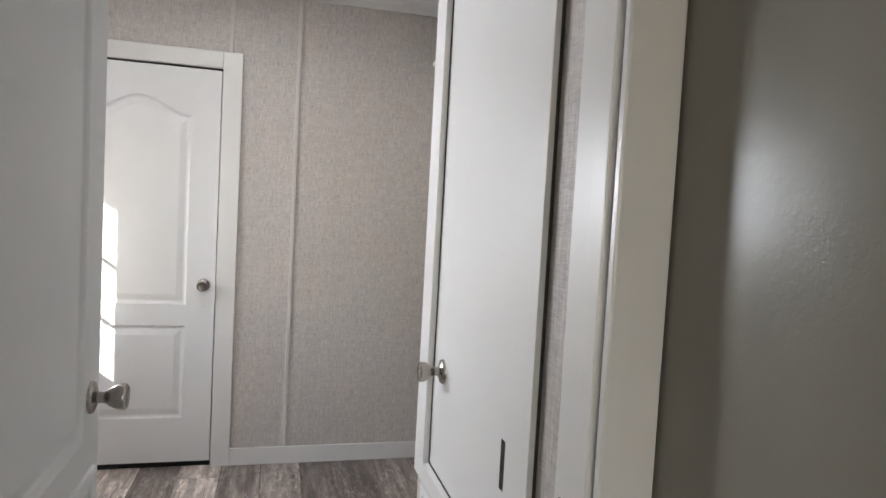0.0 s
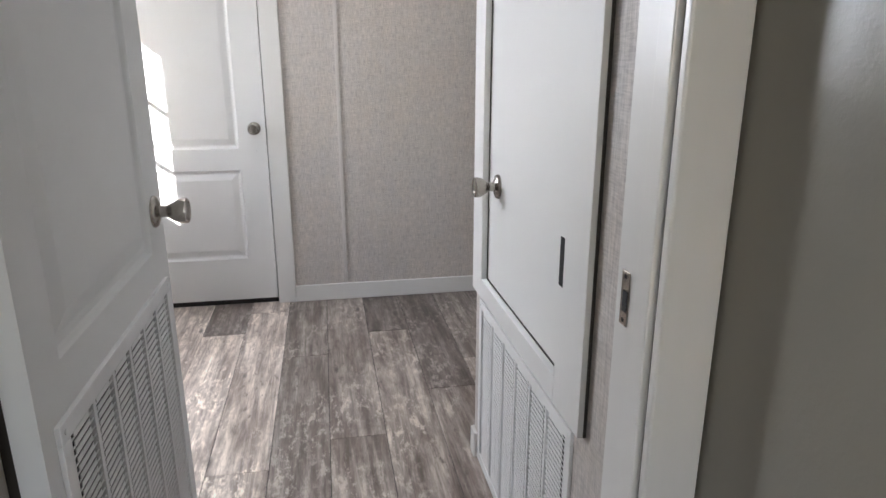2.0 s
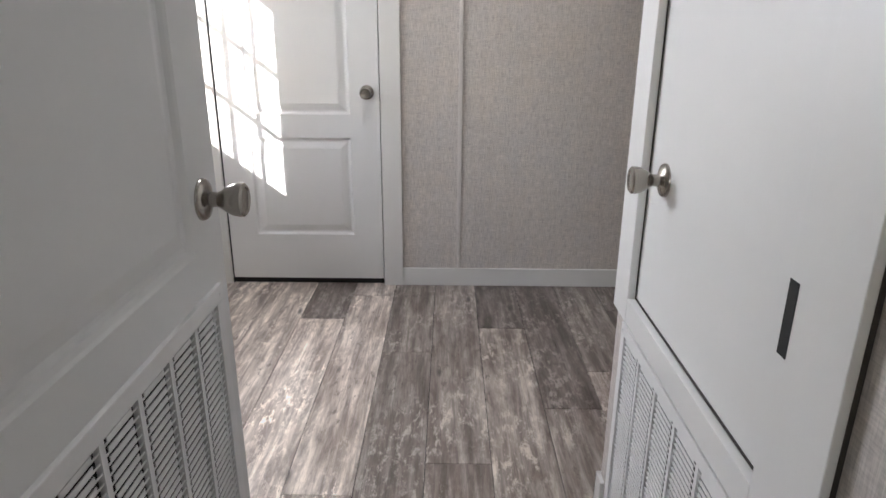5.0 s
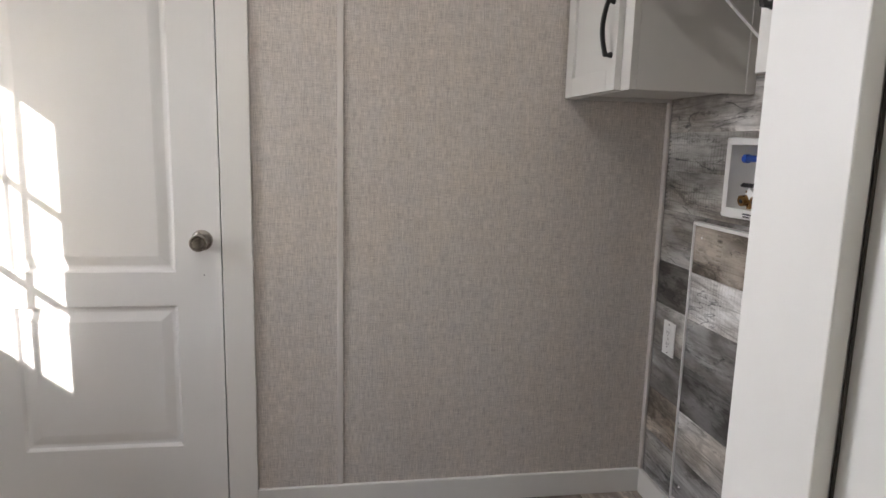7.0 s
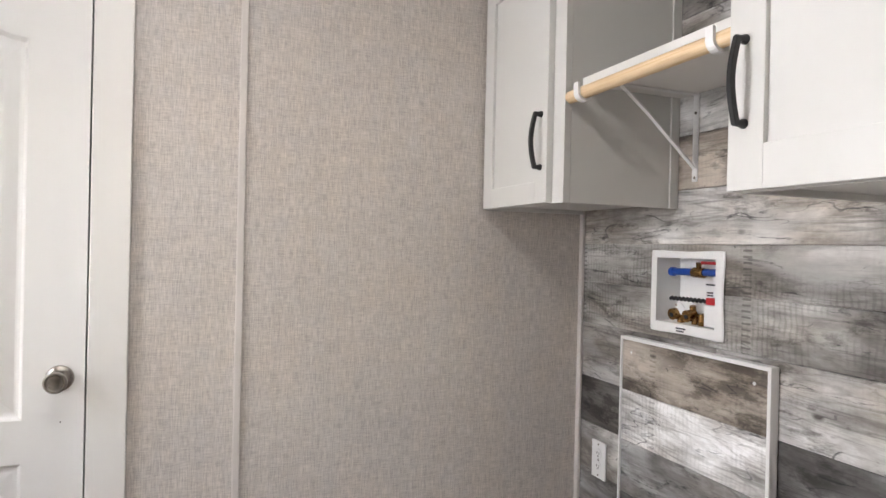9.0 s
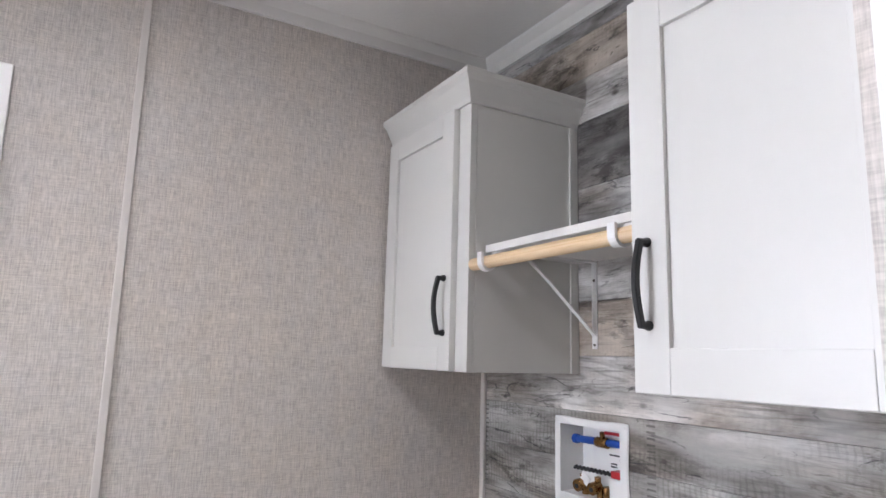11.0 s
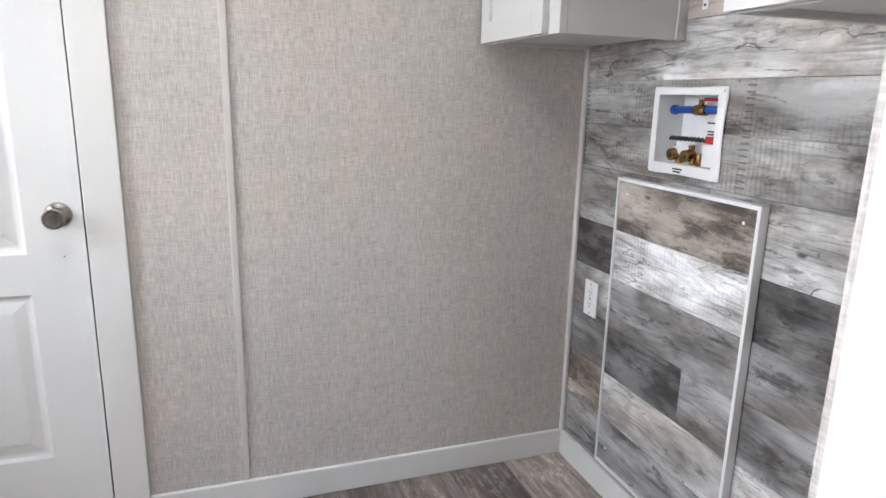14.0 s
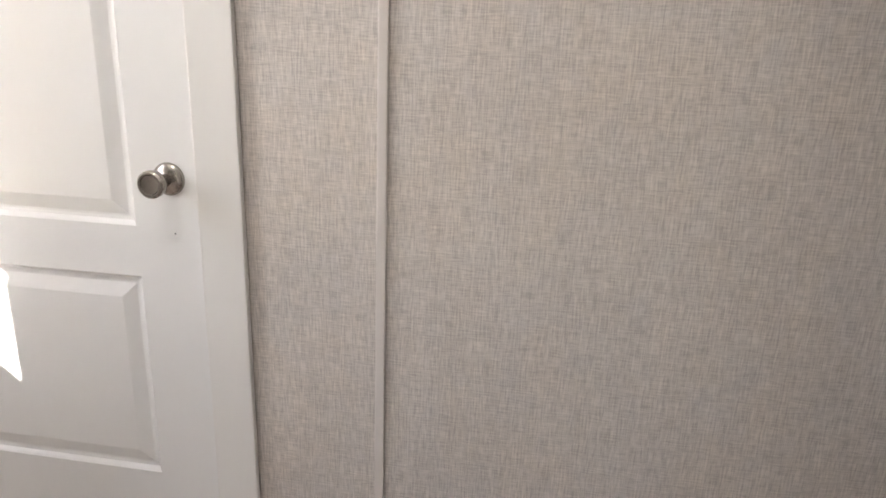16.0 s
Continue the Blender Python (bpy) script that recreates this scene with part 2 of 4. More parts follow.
def metal(name, base, rough):
    m = Mat(name, rough, 1.0)
    n = m.noise(m.coords((300, 300, 300)), 1.0, 3)
    m.color(m.mix(n, tuple(k * 0.85 for k in base), base))
    m.rough(m.math("ADD", m.math("MULTIPLY", n, 0.15), rough - 0.07))
    return m.mat


def plain(name, base, rough=0.5, spec=0.5):
    m = Mat(name, rough, spec=spec)
    n = m.noise(m.coords(), 40.0, 3)
    m.color(m.mix(n, tuple(k * 0.92 for k in base), base))
    return m.mat


def glow(name, base, strength):
    m = Mat(name)
    m.color(base)
    m.b.inputs["Emission Color"].default_value = (*base, 1)
    m.b.inputs["Emission Strength"].default_value = strength
    return m.mat


def glass_mat():
    m = Mat("window_glass", 0.0)
    m.b.inputs["Transmission Weight"].default_value = 1.0
    m.b.inputs["IOR"].default_value = 1.01
    m.color((0.98, 0.99, 0.99))
    return m.mat


WALL = weave("greige_linen_vinyl", (0.53, 0.495, 0.465))
BATTEN = paint("greige_batten_vinyl", (0.61, 0.575, 0.545), 0.45)
WHITE = paint("white_trim_paint", (0.73, 0.72, 0.695), 0.33, 0.02, 0.06)
DOORW = paint("white_door_paint", (0.73, 0.73, 0.72), 0.5, 0.02, 0.1)
STEEL = paint("white_steel_door_enamel", (0.83, 0.83, 0.82), 0.42, 0.015, 0.05)
BRUSHED = paint("white_brushed_gloss_paint", (0.72, 0.72, 0.705), 0.36, 0.02, 0.05)
CAB = paint("white_cabinet_laminate", (0.62, 0.615, 0.59), 0.4, 0.015, 0.08)
CEIL = stipple("white_ceiling", (0.86, 0.845, 0.82))
HALL = stipple("grey_hall_paint", (0.28, 0.265, 0.23), 0.27, 0.08, 0.3)
FLOORS = {k: plank_floor(k, v) for k, v in {"light": (1.95, 1.87, 1.77), "mid": (1.12, 1.06, 1.0), "deep": (0.97, 0.92, 0.875), "dark": (0.60, 0.555, 0.53)}.items()}
BOARDS = {k: plank_board("barn_board_" + k, v, sawn, stain) for k, (v, sawn, stain) in {
    "pale": ((1.38, 1.38, 1.37), 0.3, -0.2), "light": ((1.05, 1.04, 1.02), 0.1, 0.2), "grey": ((0.70, 0.70, 0.705), 0.1, 0.35), "mid": ((0.70, 0.69, 0.67), 0.55, 0.3),
    "dark": ((0.36, 0.355, 0.355), 0.1, 0.8), "brown": ((0.74, 0.66, 0.575), 0.3, 0.75)}.items()}
NICKEL = metal("satin_nickel", (0.40, 0.37, 0.335), 0.22)
BRASS = metal("brass", (0.36, 0.205, 0.075), 0.25)
BLACK = plain("matt_black", (0.012, 0.012, 0.013), 0.4)
# near black: painted shade in gaps and openings, also screw heads and subfloor
DARK = plain("black_shade_and_parts", (0.02, 0.02, 0.02), 0.9)
# brown-black for strips that stand in for shade in narrow door gaps
GAP_SHADE = plain("brown_black_gap_shade", (0.05, 0.044, 0.038), 0.8)
GRILLE = plain("white_grille_enamel", (0.78, 0.78, 0.77), 0.4)
PLASTIC = plain("white_plastic", (0.82, 0.82, 0.81), 0.35)
BLUE = plain("blue_pipe", (0.012, 0.065, 0.33), 0.35)
RED = plain("red_plastic", (0.42, 0.015, 0.02), 0.4)
SHADE = plain("blue_grey_pane", (0.10, 0.16, 0.28), 0.2)
PAPER = plain("paper", (0.80, 0.80, 0.80), 0.8)
INK = plain("ink", (0.05, 0.05, 0.06), 0.8)
GLASS = glass_mat()
LAMP = glow("led_diffuser", (1.0, 0.975, 0.935), 40.0)


def dowel_mat():
    m = Mat("pine_dowel", 0.5)
    g = m.noise(m.coords((150, 150, 5)), 1.0, 5, 0.6, 0.5)
    m.color(m.ramp(g, [(0.3, (0.58, 0.39, 0.21)), (0.5, (0.72, 0.53, 0.32)), (0.75, (0.79, 0.62, 0.42))]))
    m.bump(g, 0.2, 0.0005)
    return m.mat


PINE = dowel_mat()


# ---- mesh helpers ----
def box(bm, x0, x1, y0, y1, z0, z1, bevel=0.0):
    vs = [bm.verts.new((x, y, z)) for x in (x0, x1) for y in (y0, y1) for z in (z0, z1)]
    fs = [bm.faces.new([vs[i] for i in f]) for f in ((0, 1, 3, 2), (4, 6, 7, 5), (0, 4, 5, 1), (2, 3, 7, 6), (0, 2, 6, 4), (1, 5, 7, 3))]
    if bevel:
        es = list({e for f in fs for e in f.edges})
        bmesh.ops.bevel(bm, geom=es, offset=bevel, segments=2, affect="EDGES", profile=0.5)


def boxes(*dims, bevel=0.0):
    bm = bmesh.new()
    for d in dims:
        box(bm, *d, bevel=bevel)
    return bm


def lathe(profile, segs=28):
    """A turned shape about local z, from (radius, height) pairs."""
    bm = bmesh.new()
    rings = []
    for r, h in profile:
        rings.append([bm.verts.new((r * math.cos(2 * math.pi * i / segs), r * math.sin(2 * math.pi * i / segs), h)) for i in range(segs)])
    for a, b in zip(rings, rings[1:]):
        for i in range(segs):
            bm.faces.new((a[i], a[(i + 1) % segs], b[(i + 1) % segs], b[i]))
    bm.faces.new(list(reversed(rings[0])))
    bm.faces.new(rings[-1])
    return bm


def sweep(points, section, closed=False, upright=(0, 0, 1)):
    """A section, a list of (side, up) pairs, carried along points; upright: an axis that the path never runs along."""
    bm = bmesh.new()
    pts = [Vector(p) for p in points]
    rings = []
    n = len(pts)
    for i, p in enumerate(pts):
        a = pts[(i - 1) % n] if (closed or i > 0) else p
        b = pts[(i + 1) % n] if (closed or i < n - 1) else p
        d = (b - a).normalized()
        up = Vector(upright)
        s = d.cross(up).normalized()
        u = s.cross(d)
        rings.append([bm.verts.new(p + s * x + u * y) for x, y in section])
    m = len(section)
    for k in range(n if closed else n - 1):
        a, b = rings[k], rings[(k + 1) % n]
        for i in range(m):
            bm.faces.new((a[i], a[(i + 1) % m], b[(i + 1) % m], b[i]))
    if not closed:
        bm.faces.new(list(reversed(rings[0])))
        bm.faces.new(rings[-1])
    return bm


def circle(r, n=12):
    return [(r * math.cos(2 * math.pi * i / n), r * math.sin(2 * math.pi * i / n)) for i in range(n)]


def mesh_of(name, bm, material, smooth=False):
    bmesh.ops.recalc_face_normals(bm, faces=bm.faces)
    me = bpy.data.meshes.new(name)
    bm.to_mesh(me)
    bm.free()
    me.materials.append(material)
    if smooth:
        for p in me.polygons:
            p.use_smooth = True
        me.set_sharp_from_angle(angle=radians(40))
    return me


def part(name, bm, material, parent, label="", smooth=False, m=None):
    ob = new(name, mesh_of(name, bm, material, smooth))
    ob.parent = parent
    if m is not None:
        ob.matrix_basis = m
    return tagged(ob, label) if label else ob


def solid(name, bm, material, label="", category="", kind="", group="", smooth=False, m=None):
    ob = new(name, mesh_of(name, bm, material, smooth))
    if m is not None:
        ob.matrix_basis = m
    return tagged(ob, label, category, group, kind)


def thing(name, at, label, category, group="", kind=""):
    ob = new(name)
    ob.empty_display_size = 0.1
    ob.matrix_basis = at if isinstance(at, Matrix) else pose(*at)
    return tagged(ob, label, category, group, kind)


# ---- the shell ----
YF = 3.5          # far wall
XR = 1.354        # board wall
XL = -1.014       # outside wall, inner face
XC, YC = 0.625, 1.955   # closet face and far corner
YH = 0.752        # hall face of the doorway wall
YR = 0.875        # room face of the doorway wall
ZC = 2.45         # ceiling
XH = 0.616        # hall side wall

solid("floor", boxes((-2.2, 2.2, -2.2, 3.8, -0.56, -0.006)), DARK, "subfloor under grey vinyl plank flooring", "floor", "structure")
solid("ceiling", boxes((-1.16, 1.5, -2.2, 3.64, ZC, ZC + 0.1)), CEIL, "white lightly stippled ceiling panel", "ceiling", "structure")
# far wall, closed behind the door that is shut in it
solid("wall_far", boxes((-1.16, -0.855, YF, YF + 0.12, 0, ZC), (-0.095, 1.5, YF, YF + 0.12, 0, ZC), (-0.855, -0.095, YF, YF + 0.12, 2.005, ZC), (-0.855, -0.095, YF + 0.06, YF + 0.12, 0, 2.005)), WALL,
      "greige linen-weave vinyl wall panels with battens", "wall", "structure")
# outside wall with the opening of the outside door
EY0, EY1, EZ = 2.525, 3.405, 2.06
solid("wall_outside", boxes((-1.16, XL, YR, EY0, 0, ZC), (-1.16, XL, EY1, YF, 0, ZC), (-1.16, XL, EY0, EY1, EZ, ZC)), WALL,
      "greige linen-weave vinyl outside wall", "wall", "structure")
wall_board = solid("wall_board", boxes((XR + 0.012, 1.5, 1.9, 2.89, 0, ZC), (XR + 0.012, 1.5, 3.13, YF, 0, ZC), (XR + 0.012, 1.5, 2.89, 3.13, 0, 1.075), (XR + 0.012, 1.5, 2.89, 3.13, 1.27, ZC)), WALL, "accent wall clad in weathered grey barn boards", "wall", "structure")
# furnace closet
for d in ((XC, XC + 0.07, YR, 1.16, 0, ZC), (XC, XC + 0.07, 1.87, YC, 0, ZC), (XC, XC + 0.07, 1.16, 1.87, 2.26, ZC), (XC, XC + 0.07, 1.16, 1.87, 0.56, 0.62), (XC, XC + 0.07, 1.16, 1.87, 0, 0.03), (XC + 0.07, 1.5, YC - 0.07, YC, 0, ZC)):
    solid("wall_closet", boxes(d), WALL, "greige vinyl wall of the furnace closet", "wall", "structure")
# black sheet added so that the closet's inside shows as shade
solid("closet_back", boxes((1.1, 1.14, 0.9, YC - 0.07, 0, ZC)), DARK, "black sheet for the shade inside the furnace closet", "wall", "structure")
# doorway wall between hall and laundry, with the opening of the open door
JL, JR, JZ = -0.211, 0.555, 1.985
solid("wall_doorway", boxes((-1.16, JL - 0.02, YH, YR, 0, ZC), (JR + 0.02, 1.5, YH, YR, 0, ZC), (JL - 0.02, JR + 0.02, YH, YR, JZ + 0.02, ZC)), HALL,
      "grey painted wall round the laundry doorway", "wall", "structure")
solid("wall_hall_side", boxes((XH, XH + 0.1, -2.2, YH, 0, ZC)), HALL, "grey stippled hall wall beside the doorway", "wall", "structure")
solid("wall_hall_left", boxes((-1.16, -1.06, -2.2, YH, 0, ZC)), HALL, "grey stippled hall wall", "wall", "structure")
# hall end, with the window that lights the hall from behind
solid("wall_hall_back", boxes((-1.06, -0.75, -2.2, -2.1, 0, ZC), (0.25, XH, -2.2, -2.1, 0, ZC), (-0.75, 0.25, -2.2, -2.1, 0, 0.9), (-0.75, 0.25, -2.2, -2.1, 2.0, ZC)), HALL, "grey stippled hall wall with a window opening", "wall", "structure")
hall_day = new("hall_window_daylight", bpy.data.lights.new("hall_window_daylight", "AREA"))
hall_day.data.shape, hall_day.data.size, hall_day.data.size_y, hall_day.data.energy, hall_day.data.color = "RECTANGLE", 1.0, 1.1, HALL_DAY, (1.0, 0.96, 0.89)
hall_day.matrix_world = look((-0.25, -2.16, 1.45), (-0.25, 0, 1.45))


# ---- trim ----
def flat_trim(name, dims, bevel=0.003, label="white painted flat trim"):
    return solid(name, boxes(dims, bevel=bevel), WHITE, label, "trim", "structure")


T = 0.014
flat_trim("baseboard", (-0.008, XR, YF - T, YF, 0, 0.09), label="white painted flat baseboard")
flat_trim("baseboard", (XL, -0.945, YF - T, YF, 0, 0.09), label="white painted flat baseboard")
flat_trim("baseboard", (XR - T, XR, YC, YF - T - 0.001, 0, 0.09), label="white painted flat baseboard")
flat_trim("baseboard", (XC - 0.012, XC, 1.915, YC + 0.012, 0, 0.09), label="white painted flat baseboard")
flat_trim("baseboard", (XC - 0.012, XR - T, YC, YC + 0.012, 0, 0.09), label="white painted flat baseboard")
flat_trim("baseboard", (XL, XL + T, YR, 2.455, 0, 0.09), label="white painted flat baseboard")
for x, z0 in ((0.263, 0.09), (-0.065, 2.09)):
    flat_trim("trim", (x - 0.010, x + 0.010, YF - 0.008, YF, z0, 2.392), 0.003, "pale greige vinyl batten over a panel joint").data.materials[0] = BATTEN
flat_trim("trim", (XR - 0.012, XR, YF - 0.02, YF, 0.09, 2.392), 0.003, "pale greige vinyl corner batten").data.materials[0] = BATTEN
# ceiling cove
COVE = [(0, 0), (0.012, 0), (0.016, 0.03), (0.035, 0.05), (0.038, 0.058), (0, 0.058)]


def cove(a, b, inward):
    bm = bmesh.new()
    a, b, inward = Vector(a), Vector(b), Vector(inward)
    ra, rb = ([bm.verts.new(p + inward * s + Vector((0, 0, u))) for s, u in COVE] for p in (a, b))
    n = len(COVE)
    for i in range(n):
        bm.faces.new((ra[i], ra[(i + 1) % n], rb[(i + 1) % n], rb[i]))
    bm.faces.new(ra)
    bm.faces.new(rb)
    return solid("trim", bm, WHITE, "white painted ceiling cove trim", "trim", "structure")


cove((XL, YF, 2.392), (XR, YF, 2.392), (0, -1, 0))
cove((XR, YC, 2.392), (XR, YF, 2.392), (-1, 0, 0))
cove((XL, YR, 2.392), (XL, YF, 2.392), (1, 0, 0))
cove((XC, YC, 2.392), (XR, YC, 2.392), (0, 1, 0))
cove((XC, YR, 2.392), (XC, YC, 2.392), (-1, 0, 0))


# ---- doors ----
def panel_loop(x0, x1, z0, z1, rise, inset, n=16):
    """The outline of a door panel, drawn in by inset; its head is a soft arch."""
    a, b, c, d = x0 + inset, x1 - inset, z0 + inset, z1 - inset
    pts = [(a, c), (b, c)]
    for i in range(n + 1):
        u = 1 - 2 * i / n
        pts.append(((a + b) / 2 + u * (b - a) / 2, d + rise * 0.5 * (1 + math.cos(math.pi * u))))
    return pts


PROFILE = [(0.0, 0.0), (0.004, 0.0035), (0.009, 0.0095), (0.015, 0.011), (0.020, 0.011), (0.044, 0.0035), (0.050, 0.002), (0.054, 0.002)]


def panel_door(bm, w, h, thick, panels, cut=None):
    """A moulded door skin: the face lies at y=0 and looks to -y; panels are (x0, x1, z0, z1, rise)."""
    loops = []
    outer = [bm.verts.new((x, 0, z)) for x, z in ((0, 0), (w, 0), (w, h), (0, h))]
    edges = [bm.edges.new((outer[i], outer[(i + 1) % 4])) for i in range(4)]
    for x0, x1, z0, z1, rise in panels:
        rings = [[bm.verts.new((x, d, z)) for x, z in panel_loop(x0, x1, z0, z1, rise, s)] for s, d in PROFILE]
        n = len(rings[0])
        edges += [bm.edges.new((rings[0][i], rings[0][(i + 1) % n])) for i in range(n)]
        for a, b in zip(rings, rings[1:]):
            for i in range(n):
                bm.faces.new((a[i], a[(i + 1) % n], b[(i + 1) % n], b[i]))
        bm.faces.new(rings[-1])
    if cut:
        x0, x1, z0, z1 = cut
        r = [bm.verts.new((x, 0, z)) for x, z in ((x0, z0), (x1, z0), (x1, z1), (x0, z1))]
        r2 = [bm.verts.new((v.co.x, thick * 0.6, v.co.z)) for v in r]
        edges += [bm.edges.new((r[i], r[(i + 1) % 4])) for i in range(4)]
        for i in range(4):
            bm.faces.new((r[i], r[(i + 1) % 4], r2[(i + 1) % 4], r2[i]))
        bm.faces.new(r2)
    bmesh.ops.triangle_fill(bm, edges=edges, use_beauty=True)
    back = [bm.verts.new((v.co.x, thick, v.co.z)) for v in outer]
    for i in range(4):
        bm.faces.new((outer[i], outer[(i + 1) % 4], back[(i + 1) % 4], back[i]))
    bm.faces.new(back)
    return bm


ROSE = [(0.0325, 0.0), (0.0325, 0.003), (0.030, 0.007), (0.020, 0.011), (0.013, 0.013), (0.012, 0.0135)]
KNOB = [(0.012, 0.0125), (0.0115, 0.024), (0.014, 0.030), (0.019, 0.037), (0.0245, 0.048), (0.0265, 0.058), (0.026, 0.064), (0.0225, 0.0672), (0.0195, 0.0672), (0.0175, 0.0650), (0.009, 0.0640), (0.002, 0.0638)]


def door_knob(parent, m):
    k = part("door_knob", lathe(KNOB), NICKEL, parent, "satin nickel tulip door knob", True, m)
    part("rose", lathe(ROSE), NICKEL, k, "round nickel rose", True)
    return k


# closed interior door in the far wall
far_door = thing("door_1", (-0.845, YF - 0.002, 0.03), "closed white two-panel arch-top interior door", "door", kind="structure")
part("leaf", panel_door(bmesh.new(), 0.740, 1.965, 0.035, [(0.135, 0.605, 0.225, 0.693, 0.0), (0.135, 0.605, 0.80, 1.735, 0.085)]), DOORW, far_door)
door_knob(far_door, pose(0.685, 0, 0.90, 90, 0, 0))
part("pin", lathe([(0.002, 0), (0.0016, 0.001)], 8), DARK, far_door, "small dark pin below the knob", m=pose(0.688, 0, 0.79, 90, 0, 0))
# black strips fill the gaps round this door with painted shade
part("frame", boxes((-0.008, -0.004, 0.004, 0.05, -0.03, 1.972), (0.744, 0.748, 0.004, 0.05, -0.03, 1.972), (-0.008, 0.748, 0.004, 0.05, 1.971, 1.975)), DARK, far_door, "black strips for the shade in the gap round the door")
part("gap", boxes((0.001, 0.739, 0.012, 0.016, -0.029, 0.004)), DARK, far_door, "black strip for the shade below the door")
CAS = 0.092
part("casing", boxes((-0.006 - CAS, -0.006, -0.014, 0.001, -0.03, 2.058), bevel=0.003), WHITE, far_door)
part("casing", boxes((0.746, 0.746 + CAS, -0.014, 0.001, -0.03, 2.058), bevel=0.003), WHITE, far_door)
part("casing", boxes((-0.0055, 0.7455, -0.014, 0.001, 1.976, 2.058), bevel=0.003), WHITE, far_door)


# louvred return-air grille, made in the plane x, z with its face to -y
def air_grille(parent, w, h, columns, m, pitch=0.0125):
    g = part("air_grille", boxes((0, w, -0.006, 0.004, 0, 0.028), (0, w, -0.006, 0.004, h - 0.028, h), (0, 0.028, -0.006, 0.004, 0.028, h - 0.028), (w - 0.028, w, -0.006, 0.004, 0.028, h - 0.028), bevel=0.0015),
             GRILLE, parent, "white enamelled louvred return-air grille", m=m)
    for i in range(1, columns):
        x = 0.028 + (w - 0.056) * i / columns
        part("rib", boxes((x - 0.0055, x + 0.0050, -0.005, 0.003, 0.028, h - 0.028)), GRILLE, g)
    # black sheet in place of the shaded air behind the louvres
    part("backing", boxes((0.01, w - 0.01, 0.018, 0.020, 0.01, h - 0.01)), DARK, g, "black sheet for the shade behind the louvres")
    bm = bmesh.new()
    cw = (w - 0.056) / columns
    box(bm, 0.014, cw - 0.019, -0.003, -0.0018, 0.0024, 0.0088)
    box(bm, 0, cw, -0.003, -0.0015, 0, 0.0024)
    me = mesh_of("slat", bm, GRILLE)
    n = int((h - 0.056) / pitch)
    pitch = (h - 0.056) / n
    for i in range(n):
        for k in range(columns):
            s = new("slat", me)
            s.parent = g
            s.location = (0.028 + k * cw, 0, 0.0285 + i * pitch)
    for x, z in ((0.014, 0.014), (w - 0.014, 0.014), (0.014, h - 0.014), (w - 0.014, h - 0.014)):
        part("screw", lathe([(0.004, 0), (0.004, 0.001), (0.002, 0.0018)], 10), GRILLE, g, m=pose(x, -0.006, z, 90, 0, 0))
    return g


# open leaf of the doorway, swung into the room; its face looks to +x
leaf_at = pose(-0.162, 0.862, 0.02, 0, 0, 90)
open_door = thing("door_2", leaf_at, "open white panelled door with a louvred air grille", "door", kind="structure")
part("leaf", panel_door(bmesh.new(), 0.675, 1.945, 0.033, [(0.085, 0.565, 0.86, 1.73, 0.085)], cut=(0.07, 0.60, 0.165, 0.765)), DOORW, open_door)
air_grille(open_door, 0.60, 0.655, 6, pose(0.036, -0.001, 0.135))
door_knob(open_door, pose(0.612, 0, 0.935, 90, 0, 0))
door_knob(open_door, pose(0.612, 0.033, 0.935, -90, 0, 0))
# lining and casing of the doorway
doorway = thing("door_frame", (0, 0, 0), "white painted lining and casing of the laundry doorway", "door frame", kind="structure")
part("jamb", boxes((JR, JR + 0.02, YH - 0.002, YR, 0, JZ), bevel=0.002), WHITE, doorway)
part("jamb", boxes((JL - 0.02, JL, YH - 0.002, YR, 0, JZ), bevel=0.002), WHITE, doorway)
part("jamb", boxes((JL - 0.02, JR + 0.02, YH - 0.002, YR, JZ, JZ + 0.02), bevel=0.002), WHITE, doorway)
part("stop", boxes((JR - 0.012, JR, 0.768, 0.802, 0, JZ), bevel=0.002), WHITE, doorway)
part("stop", boxes((JL, JL + 0.012, 0.793, 0.828, 0, JZ), bevel=0.002), WHITE, doorway)
part("stop", boxes((JL + 0.012, JR - 0.012, 0.793, 0.828, JZ - 0.012, JZ), bevel=0.002), WHITE, doorway)
part("casing", boxes((JR - 0.013, XH - 0.004, YH - 0.017, YH - 0.0025, 0, JZ + 0.06), bevel=0.003), WHITE, doorway)
part("casing", boxes((JL - 0.062, JL + 0.006, YH - 0.017, YH - 0.0025, 0, JZ + 0.06), bevel=0.003), WHITE, doorway)
part("casing", boxes((JL + 0.0065, JR - 0.0135, YH - 0.017, YH - 0.0025, JZ - 0.006, JZ + 0.06), bevel=0.003), WHITE, doorway)
# block added off the wall behind the hinge gap, to close and darken it
part("casing", boxes((JL - 0.065, JL + 0.004, YR + 0.022, YR + 0.06, 0, JZ + 0.06), bevel=0.002), WHITE, doorway)
# strip added to colour the hinge gap as dark as its shade
part("gap", boxes((JL + 0.0004, -0.1956, 0.868, 0.872, 0, JZ)), GAP_SHADE, doorway, "dark strip painted as the shade in the hinge gap")
# dark slivers painted in for the shade line of each stop joint
part("gap", boxes((JL + 0.0002, JL + 0.002, 0.7905, 0.7926, 0, JZ)), GAP_SHADE, doorway, "dark strip for the shade line at the door stop")
part("gap", boxes((JR - 0.002, JR - 0.0002, 0.7655, 0.7676, 0, JZ)), GAP_SHADE, doorway, "dark strip for the shade line at the door stop")
plate = part("strike_plate", boxes((JR - 0.0018, JR + 0.001, 0.838, 0.858, 0.915, 0.988), bevel=0.0005), NICKEL, doorway, "nickel strike plate")
